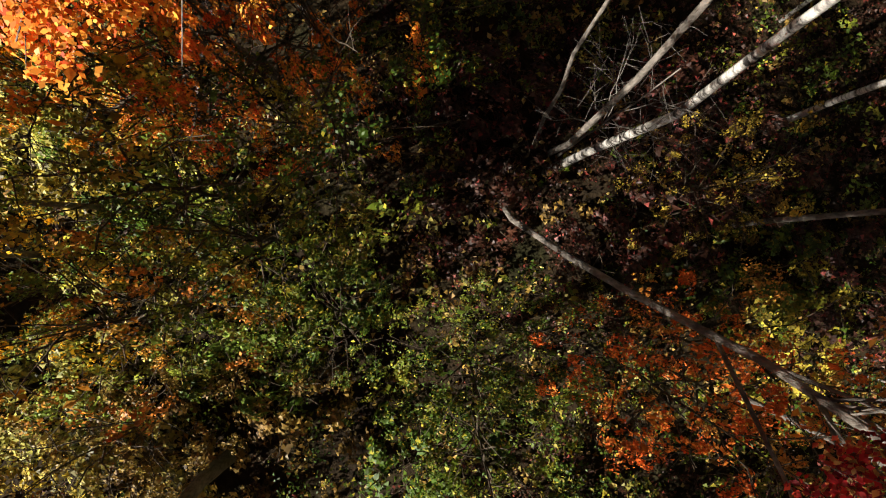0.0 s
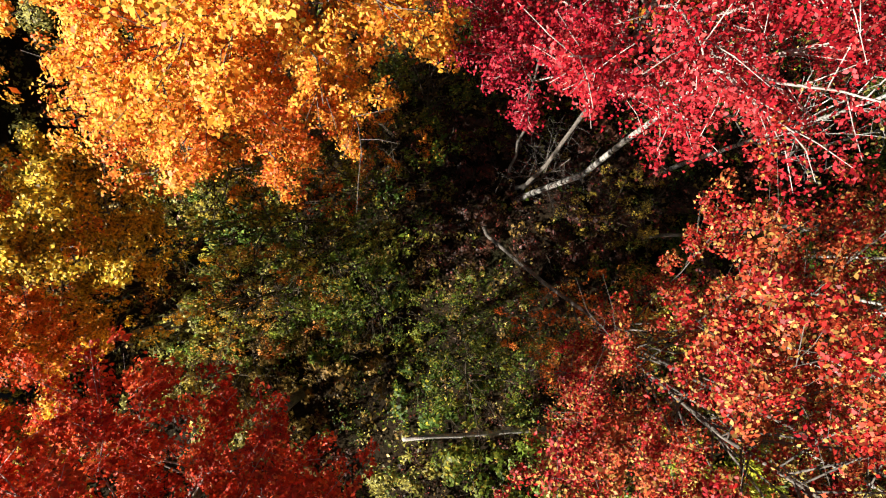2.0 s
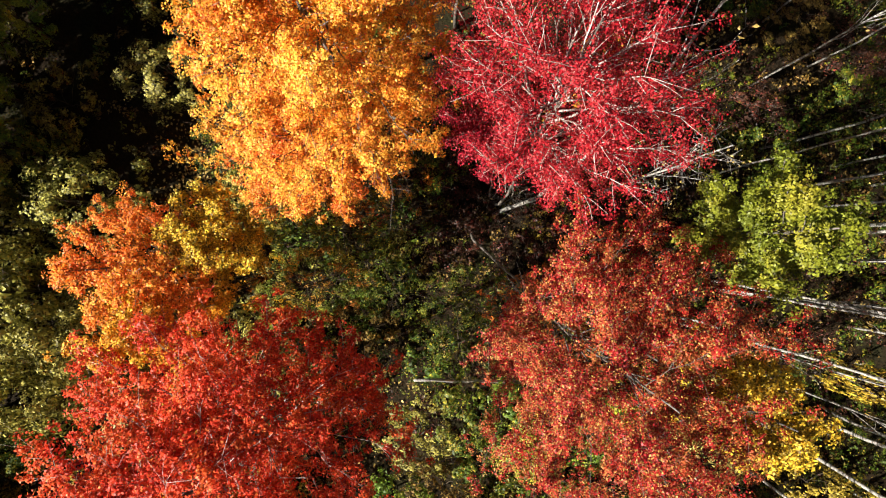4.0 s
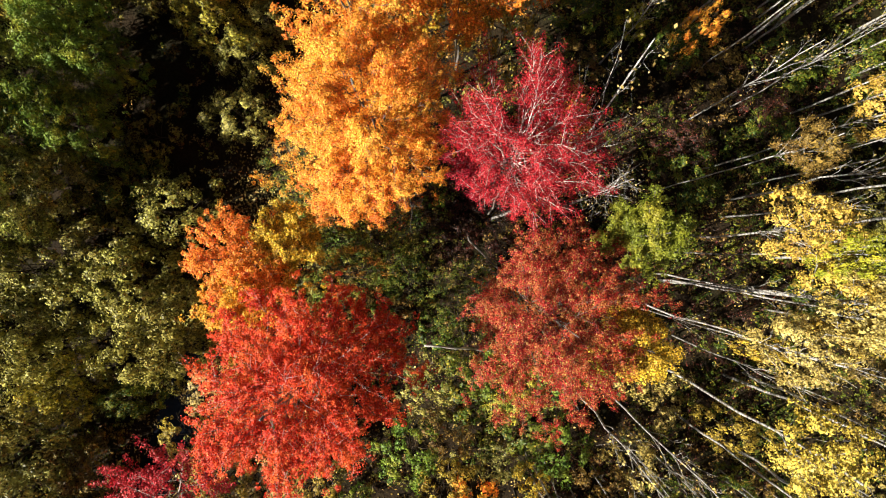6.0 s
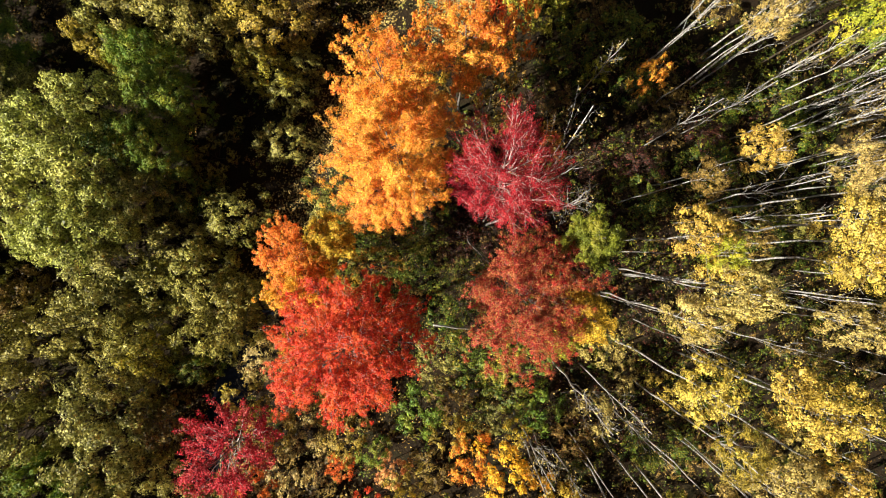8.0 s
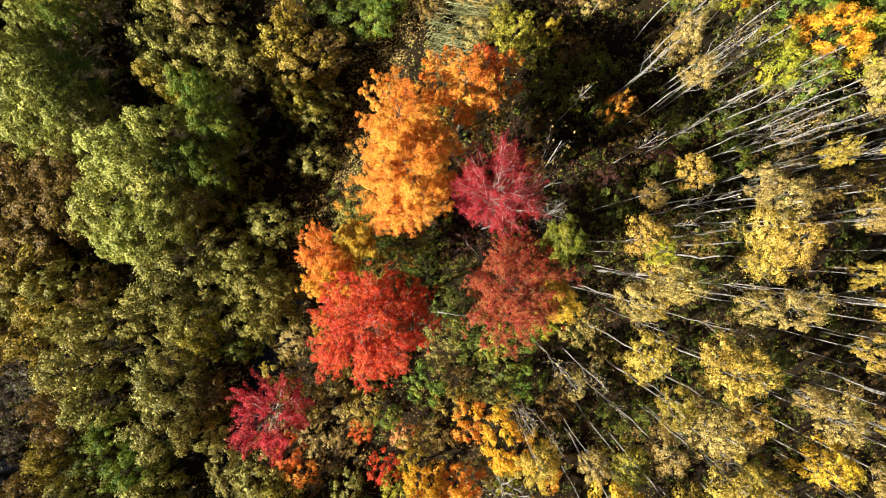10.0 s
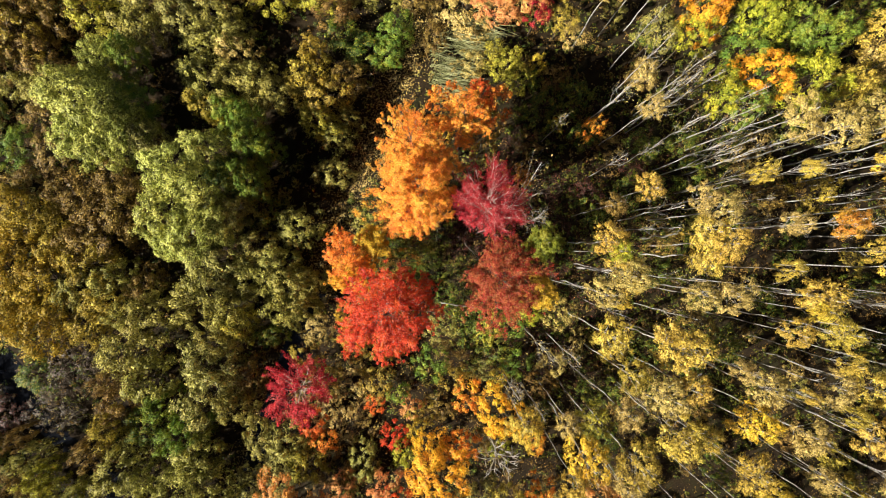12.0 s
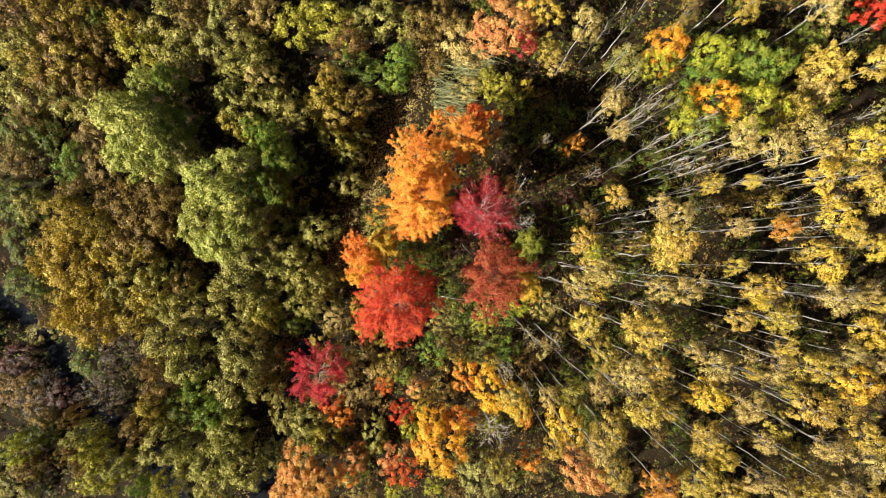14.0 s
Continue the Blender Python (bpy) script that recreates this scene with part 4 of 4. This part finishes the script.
sapling("ochre", 25.50, -15.51, 5.0, 1.34)
sapling("ochre", 24.31, -13.07, 5.0, 1.16)
sapling("ochre", 23.24, 3.48, 6.0, 1.40)
sapling("brown", 20.84, 3.57, 5.0, 1.07)
sapling("brown", 13.92, 0.39, 5.0, 1.07)
sapling("brown", 30.39, -11.51, 5.0, 1.16)
sapling("green", 21.76, 15.61, 4.0, 1.36)
sapling("green", 29.61, 16.77, 4.0, 1.36)
# broad-leaved trees
round_tree("salmon", 4.54, 15.57, 7.0, 2.09)
round_tree("salmon", 3.41, 14.91, 6.4, 1.36)
round_tree("crimson", 5.80, 14.62, 6.0, 1.03)
round_tree("yellow", 6.87, 16.52, 7.0, 1.34)
round_tree("ochre", 7.47, 14.38, 5.4, 0.95)
round_tree("honey", 14.93, 13.11, 9.5, 1.43)
round_tree("lime", 14.42, 12.15, 9.0, 1.12)
round_tree("olive", 12.76, 12.74, 8.0, 1.15)
round_tree("lime", 17.74, 12.58, 10.0, 1.33)
round_tree("fresh", 17.30, 11.38, 9.0, 1.52)
round_tree("fresh", 19.84, 12.56, 10.0, 1.10)
round_tree("fresh", 21.36, 11.81, 10.0, 1.49)
round_tree("fresh", 20.27, 11.20, 9.0, 1.52)
round_tree("green", 24.51, 13.83, 8.0, 1.23)
round_tree("gold", 24.71, 11.65, 10.5, 1.55)
round_tree("tan", 24.51, 10.44, 9.5, 1.19)
round_tree("honey", 17.66, 9.42, 10.5, 1.32)
round_tree("lime", 15.62, 8.92, 9.5, 1.19)
round_tree("fresh", 17.35, 8.41, 9.0, 1.36)
round_tree("lime", 20.31, 8.89, 10.5, 1.71)
round_tree("gold", 22.42, 8.90, 10.0, 1.26)
round_tree("red", 28.69, 15.72, 9.0, 1.12)
round_tree("honey", -0.19, -13.44, 7.0, 1.92)
round_tree("honey", -0.97, -12.43, 6.4, 1.27)
round_tree("orange", 1.01, -11.95, 6.0, 1.03)
round_tree("honey", 3.21, -9.68, 7.0, 1.51)
round_tree("yellow", 5.06, -10.85, 7.0, 1.09)
round_tree("grey", 2.35, -15.79, 6.0, 1.79)
round_tree("ochre", 3.62, -15.25, 6.0, 1.11)
round_tree("salmon", 9.26, -14.89, 9.0, 1.52)
round_tree("rust", -10.51, -15.93, 5.0, 1.92)
round_tree("rust", -11.33, -16.94, 4.6, 1.49)
round_tree("rust", -9.26, -16.49, 4.8, 1.49)
# birches in leaf
birch("tan", 8.77, 13.67, 12.0, 1.00)
birch("tan", 10.32, 8.92, 11.8, 0.77)
birch("tan", 10.62, 7.05, 12.3, 0.70)
birch("gold", 10.48, 3.08, 11.9, 0.77)
birch("brown", 8.79, 2.21, 11.8, 0.65)
birch("gold", 8.45, 0.42, 12.3, 0.88)
birch("lime", 8.81, -0.19, 13.0, 0.57)
birch("gold", 9.11, -1.32, 12.8, 1.09)
birch("gold", 8.42, -4.33, 12.8, 1.04)
birch("gold", 11.66, -5.13, 12.0, 1.29)
birch("ochre", 9.49, -6.46, 12.5, 0.87)
birch("tan", 11.34, -7.57, 12.1, 1.23)
birch("tan", 9.33, -8.60, 11.9, 0.82)
birch("moss", 7.64, -8.89, 11.8, 1.00)
birch("tan", 6.24, -8.90, 12.0, 0.71)
birch("gold", 11.70, -9.37, 13.0, 1.20)
birch("sun", 7.07, -10.50, 12.9, 1.26)
birch("gold", 6.40, -11.70, 12.8, 0.75)
birch("ochre", 9.68, -10.73, 12.8, 1.21)
birch("gold", 3.86, -8.89, 12.0, 0.82)
birch("tan", 9.24, -12.30, 12.1, 0.82)
birch("ochre", 10.12, -13.50, 12.6, 0.98)
birch("tan", 17.90, 6.55, 12.7, 1.09)
birch("tan", 19.87, 5.83, 12.9, 1.20)
birch("tan", 21.78, 6.81, 12.9, 1.03)
birch("gold", 23.55, 5.64, 11.8, 1.00)
birch("yellow", 25.43, 6.04, 12.5, 1.27)
birch("yellow", 22.60, 4.17, 12.6, 0.98)
birch("gold", 25.11, 4.18, 12.4, 0.87)
birch("gold", 26.37, 2.93, 11.9, 0.88)
birch("yellow", 23.50, 2.04, 12.4, 1.11)
birch("gold", 24.86, 0.69, 11.8, 0.89)
birch("gold", 15.81, 3.73, 13.0, 0.63)
birch("gold", 18.18, 3.92, 12.9, 0.46)
birch("tan", 14.01, 1.92, 12.5, 1.04)
birch("gold", 13.45, 0.65, 12.1, 1.23)
birch("gold", 14.13, 0.16, 13.0, 0.97)
birch("tan", 17.69, 1.21, 12.5, 0.72)
birch("copper", 20.06, 1.17, 12.9, 0.86)
birch("tan", 12.85, 2.51, 12.9, 0.75)
birch("gold", 26.26, 10.98, 12.4, 1.05)
birch("tan", 22.94, 14.11, 12.3, 0.99)
birch("brown", 14.78, 14.26, 12.5, 0.72)
birch("ochre", 18.26, 14.32, 12.3, 0.82)
birch("gold", 13.52, -0.44, 11.9, 1.12)
birch("gold", 17.51, -1.15, 12.1, 0.64)
birch("yellow", 22.82, -1.18, 12.8, 1.03)
birch("gold", 22.50, -0.18, 11.8, 0.71)
birch("tan", 13.21, -2.50, 11.8, 0.89)
birch("tan", 14.59, -2.46, 12.6, 1.04)
birch("gold", 19.21, -2.53, 12.1, 1.17)
birch("yellow", 18.81, -3.31, 12.4, 0.58)
birch("gold", 17.70, -4.32, 12.4, 0.81)
birch("ochre", 20.16, -4.37, 12.2, 0.88)
birch("tan", 23.29, -3.17, 13.1, 0.97)
birch("tan", 25.41, -2.60, 12.0, 0.74)
birch("yellow", 25.44, -5.08, 12.3, 1.17)
birch("gold", 20.60, -5.96, 12.0, 0.65)
birch("gold", 21.92, -7.22, 12.6, 1.21)
birch("tan", 19.85, -7.30, 12.1, 0.88)
birch("tan", 24.20, -6.44, 12.2, 0.88)
birch("sun", 24.47, -8.21, 12.7, 1.27)
birch("tan", 26.19, -7.01, 12.1, 0.73)
birch("gold", 21.95, -9.73, 12.5, 1.28)
birch("tan", 18.01, -9.43, 13.0, 0.97)
birch("sun", 15.86, -9.03, 11.8, 1.18)
birch("tan", 16.58, -7.33, 11.8, 1.00)
birch("gold", 18.52, -7.64, 12.0, 0.44)
birch("gold", 12.42, -5.03, 12.8, 1.04)
birch("tan", 14.90, -6.16, 12.6, 0.58)
birch("gold", 12.73, -7.25, 12.0, 0.88)
birch("ochre", 13.20, -9.60, 12.2, 0.88)
birch("gold", 15.78, -11.73, 11.9, 1.06)
birch("yellow", 16.61, -12.63, 12.3, 0.87)
birch("tan", 19.29, -11.82, 11.8, 0.74)
birch("tan", 22.81, -11.89, 12.7, 0.98)
birch("gold", 24.63, -11.15, 13.0, 1.03)
birch("tan", 18.26, -13.72, 13.0, 0.86)
birch("gold", 15.09, -13.81, 12.7, 1.15)
birch("copper", 12.63, -14.00, 13.0, 1.08)
birch("tan", 23.06, -13.93, 11.7, 0.89)
birch("tan", 25.54, -13.12, 12.1, 1.17)
birch("tan", 23.20, -14.42, 13.1, 1.08)
birch("ochre", 21.32, -14.51, 12.8, 0.86)
birch("tan", 20.27, -14.64, 12.3, 0.76)
birch("yellow", 25.63, -0.14, 13.0, 0.80)
birch("gold", 25.99, -3.50, 12.6, 0.69)
birch("ochre", 20.35, -8.42, 12.8, 0.57)
birch("gold", 26.19, -15.44, 12.1, 1.00)
birch("gold", 17.38, -15.08, 12.0, 0.88)
# birches that have shed their leaves
bare_birch(13.05, 9.53, 12.0, 1.11)
bare_birch(12.76, 8.36, 11.8, 1.12)
bare_birch(13.73, 8.82, 12.0, 1.04)
bare_birch(11.63, 10.69, 11.0, 0.93)
bare_birch(12.50, 7.90, 11.5, 0.92)
bare_birch(9.83, 8.75, 11.0, 1.00)
bare_birch(13.62, 6.61, 10.8, 1.00)
bare_birch(16.56, 6.68, 12.0, 1.04)
bare_birch(17.96, 5.51, 11.8, 0.98)
bare_birch(21.72, 5.71, 12.5, 1.16)
bare_birch(16.42, 8.33, 11.0, 0.93)
bare_birch(16.19, 3.87, 11.0, 0.93)
bare_birch(20.62, 4.42, 12.0, 0.90)
bare_birch(14.78, 4.96, 11.0, 0.93)
bare_birch(11.93, 1.90, 12.0, 0.97)
bare_birch(11.58, 1.21, 12.0, 0.97)
bare_birch(17.13, 1.33, 12.0, 0.90)
bare_birch(23.36, 1.27, 12.0, 1.04)
bare_birch(16.54, 2.62, 11.0, 0.86)
bare_birch(9.81, 4.83, 9.5, 0.82)
bare_birch(5.93, 3.52, 8.0, 0.69)
bare_birch(6.74, 7.36, 8.0, 0.77)
bare_birch(12.00, 5.63, 9.0, 0.68)
bare_birch(10.67, 14.59, 12.0, 0.83)
bare_birch(12.41, 14.92, 12.0, 0.90)
bare_birch(25.56, 13.04, 12.0, 0.90)
bare_birch(25.50, 6.80, 12.0, 1.04)
bare_birch(26.90, 8.17, 12.0, 0.90)
bare_birch(8.90, -1.04, 11.5, 0.84)
bare_birch(12.45, -1.73, 12.4, 0.82)
bare_birch(16.91, -2.12, 12.4, 0.89)
bare_birch(22.43, -2.91, 12.6, 0.96)
bare_birch(23.96, -2.85, 12.6, 0.96)
bare_birch(9.58, -3.51, 11.5, 0.77)
bare_birch(7.32, -2.13, 10.5, 0.65)
bare_birch(12.91, -3.76, 11.0, 0.78)
bare_birch(6.93, -5.74, 10.5, 0.87)
bare_birch(7.64, -7.19, 10.5, 0.72)
bare_birch(11.13, -8.68, 12.0, 0.69)
bare_birch(22.26, -4.96, 12.0, 0.76)
bare_birch(20.83, -9.11, 12.0, 0.69)
bare_birch(4.28, -8.20, 8.0, 0.69)
bare_birch(5.36, -9.44, 8.5, 0.68)
bare_birch(24.79, 5.07, 12.0, 0.90)
bare_birch(26.86, 4.70, 12.0, 0.90)
bare_birch(11.44, 12.29, 10.5, 0.87)


# ---- woods past the trees above, and the floor's low growth ----
rand = random.Random(5)
for i in range(30):
    # young growth between the birches
    x, y = rand.uniform(6.5, 32), rand.uniform(-18, 17)
    if x < 12 and -1 < y < 10:
        continue
    sapling(rand.choice(("green", "brown", "ochre", "olive", "tan", "brown", "green")), x, y, rand.uniform(1.5, 3.6), rand.uniform(0.7, 1.2))
for i in range(7):
    # shaded young growth east of the maples
    x, y = rand.uniform(5.5, 16), rand.uniform(1, 12)
    sapling(rand.choice(("green", "brown", "brown", "green")), x, y, rand.uniform(1.6, 3.4), rand.uniform(0.9, 1.4))
for i in range(6):
    # leafless birches
    bare_birch(rand.uniform(12, 24), rand.uniform(1, 13), rand.uniform(10, 12.5), rand.uniform(0.7, 1.1))
for i in range(24):
    x, y = rand.uniform(4.5, 40), rand.uniform(-24, 24)
    if x < 12 and -1 < y < 10:
        continue
    shrub(rand.choice(("brown", "ochre", "olive", "green", "tan", "brown", "grey")), x, y, rand.uniform(0.7, 2.2), rand.uniform(0.7, 1.3))
for i in range(20):
    x, y = rand.uniform(-40, -4), rand.uniform(-24, 24)
    if abs(x - ditch_line(y)) > 1.6:
        shrub(rand.choice(("brown", "olive", "green", "olive", "grey")), x, y, rand.uniform(0.7, 1.6), rand.uniform(0.8, 1.4))
for i in range(14):
    x, y = rand.uniform(-4, 7), rand.uniform(6, 22) * rand.choice((-1, 1))
    if abs(x - ditch_line(y)) > 1.6:
        shrub(rand.choice(("brown", "olive", "green", "tan", "ochre")), x, y, rand.uniform(0.7, 1.8), rand.uniform(0.7, 1.2))
for i in range(34):
    # outer birches
    x, y = rand.uniform(8, 44), rand.uniform(-28, 28)
    if x > 28 or abs(y) > 17:
        birch(rand.choice(("gold", "tan", "yellow", "tan", "ochre")), x, y, rand.uniform(11.5, 13.5), rand.uniform(1.0, 1.6))
for i in range(60):
    # outer bushes
    x, y = rand.uniform(-46, -6), rand.uniform(-28, 28)
    if (x < -35 or abs(y) > 20) and not (-30 < y < 8 and abs(x - creek_line(y)) < 2.6):
        bush(rand.choice(("olive", "grey", "brown", "brown", "green")), x, y, rand.uniform(3, 4.5), rand.uniform(1.8, 2.6))


for i in range(46):
    # the stand goes on southwards: unseen birches added to shade its corner
    x, y = rand.uniform(1, 36), rand.uniform(-31, -18.5)
    birch(rand.choice(("gold", "tan", "yellow", "tan", "ochre")), x, y, rand.uniform(11.5, 13.2), rand.uniform(1.0, 1.5))
for i in range(30):
    # and the thicket westwards: unseen bushes added to shade its outer edge
    x, y = rand.uniform(-48, -37.5), rand.uniform(-26, 26)
    if not (-30 < y < 8 and abs(x - creek_line(y)) < 2.6):
        bush(rand.choice(("olive", "grey", "brown", "olive", "green")), x, y, rand.uniform(3.4, 5), rand.uniform(1.8, 2.6))
for i in range(22):
    # northern edge of the birch stand
    x, y = rand.uniform(14, 32), rand.uniform(14, 25)
    sapling(rand.choice(("tan", "brown", "ochre", "olive", "brown", "green")), x, y, rand.uniform(2.6, 6.5), rand.uniform(0.9, 1.5))
for i in range(10):
    birch(rand.choice(("gold", "tan", "ochre", "tan")), rand.uniform(15, 32), rand.uniform(16.5, 24), rand.uniform(10.5, 12.6), rand.uniform(1.0, 1.4))


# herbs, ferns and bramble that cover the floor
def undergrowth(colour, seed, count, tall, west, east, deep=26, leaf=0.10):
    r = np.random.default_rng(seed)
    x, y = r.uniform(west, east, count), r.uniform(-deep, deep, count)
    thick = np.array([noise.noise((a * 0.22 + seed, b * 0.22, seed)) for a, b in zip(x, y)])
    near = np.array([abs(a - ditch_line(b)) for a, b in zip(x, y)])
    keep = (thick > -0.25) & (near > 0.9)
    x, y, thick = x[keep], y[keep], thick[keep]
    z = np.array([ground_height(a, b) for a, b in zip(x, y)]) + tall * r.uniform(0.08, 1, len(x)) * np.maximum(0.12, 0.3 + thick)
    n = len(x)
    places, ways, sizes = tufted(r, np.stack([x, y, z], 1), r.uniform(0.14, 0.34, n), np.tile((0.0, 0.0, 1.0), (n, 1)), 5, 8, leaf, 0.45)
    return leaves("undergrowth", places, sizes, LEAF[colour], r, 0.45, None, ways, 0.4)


# seeds 6 and 12 are coloured near black to darken the floor like shade
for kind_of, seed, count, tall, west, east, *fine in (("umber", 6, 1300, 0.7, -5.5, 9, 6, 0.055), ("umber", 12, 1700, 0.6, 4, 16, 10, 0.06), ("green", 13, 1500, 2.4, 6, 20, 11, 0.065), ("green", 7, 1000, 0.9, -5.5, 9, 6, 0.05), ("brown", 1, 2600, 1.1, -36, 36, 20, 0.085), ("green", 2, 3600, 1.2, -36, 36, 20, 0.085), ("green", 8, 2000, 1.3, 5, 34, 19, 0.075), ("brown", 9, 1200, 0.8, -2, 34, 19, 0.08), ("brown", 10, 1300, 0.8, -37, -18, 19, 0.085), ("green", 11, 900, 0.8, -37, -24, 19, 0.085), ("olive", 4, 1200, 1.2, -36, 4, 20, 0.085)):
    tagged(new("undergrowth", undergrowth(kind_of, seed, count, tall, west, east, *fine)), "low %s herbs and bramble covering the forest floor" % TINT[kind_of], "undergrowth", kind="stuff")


# the woods that go on all round
def far_woods():
    r = np.random.default_rng(12)
    spots = [(x, y) for x, y in zip(r.uniform(-95, 95, 1500), r.uniform(-80, 80, 1500)) if abs(x) > 46 or abs(y) > 30]
    parts, ways = [], []
    for x, y in spots:
        east = x > 0.3 * y - 6
        tall, wide = (r.uniform(10, 13.5), 1.3) if east else (r.uniform(3, 5), 2.3)
        n = 70
        way = r.normal(size=(n, 3))
        way /= np.linalg.norm(way, axis=1, keepdims=True)
        deep = 2.0 if east else tall * 0.5
        parts.append(np.array((x, y, tall - deep)) + way * np.array((wide, wide, deep)) * r.uniform(0.6, 1, (n, 1)))
        ways.append(way)
    return np.concatenate(parts), np.concatenate(ways), r


far_places, far_ways, far_rng = far_woods()
tagged(new("far_woods", leaves("far_woods", far_places, 0.55, LEAF["ochre"], far_rng, 0.3, None, far_ways)), "autumn woods going on all round", "woods", kind="stuff")


# fallen leaves
def litter():
    r = np.random.default_rng(9)
    n = 22000
    y = r.uniform(-22, 22, n)
    x = np.where(np.arange(n) < 15000, np.array([ditch_line(v) for v in y]) + r.normal(size=n) * 0.75, r.uniform(-8, 14, n))
    z = np.array([ground_height(a, b) for a, b in zip(x, y)]) + 0.03
    return leaves("fallen_leaves", np.stack([x, y, z], 1), 0.10, LEAF["tan"], r, 0.85)


def brown_litter():
    r = np.random.default_rng(19)
    n = 16000
    x, y = r.uniform(-9, 33, n), r.uniform(-20, 4, n)
    z = np.array([ground_height(a, b) for a, b in zip(x, y)]) + 0.03
    return leaves("fallen_leaves", np.stack([x, y, z], 1), 0.075, LEAF["brown"], r, 0.85, None)


tagged(new("fallen_leaves", brown_litter()), "rusty brown fallen leaves strewn under the birches", "leaves", kind="stuff")
tagged(new("fallen_leaves", litter()), "pale tan fallen leaves strewn on the dark track", "leaves", kind="stuff")

# a thin white dead stem leaning over the gap, and a bleached dead tree
leaning = tagged(new("dead_birch"), "thin white dead stem leaning low over the gap", "dead wood")
leaning.location = (3.0, -4.15, 0)
child("trunk", tubes("trunk", [(bent(np.random.default_rng(3), (0, 0, -0.05), (-3.22, 0.73, 2.9), 7, 0, 0.02), 0.06, 0.04)], BARK["dead"], 8), leaning)
tree("dead_tree", "bleached dead tree with bare white branches", "dead tree", "", "tan", "dead", (3.0, -12.3, -0.1), (3.2, -12.6, 6.8), 4.0, 1.3, "dome", 12, 5, 0, 0.1, 77, 0.07, 0.2, 0.4, spread=0.5, thick=2.2)
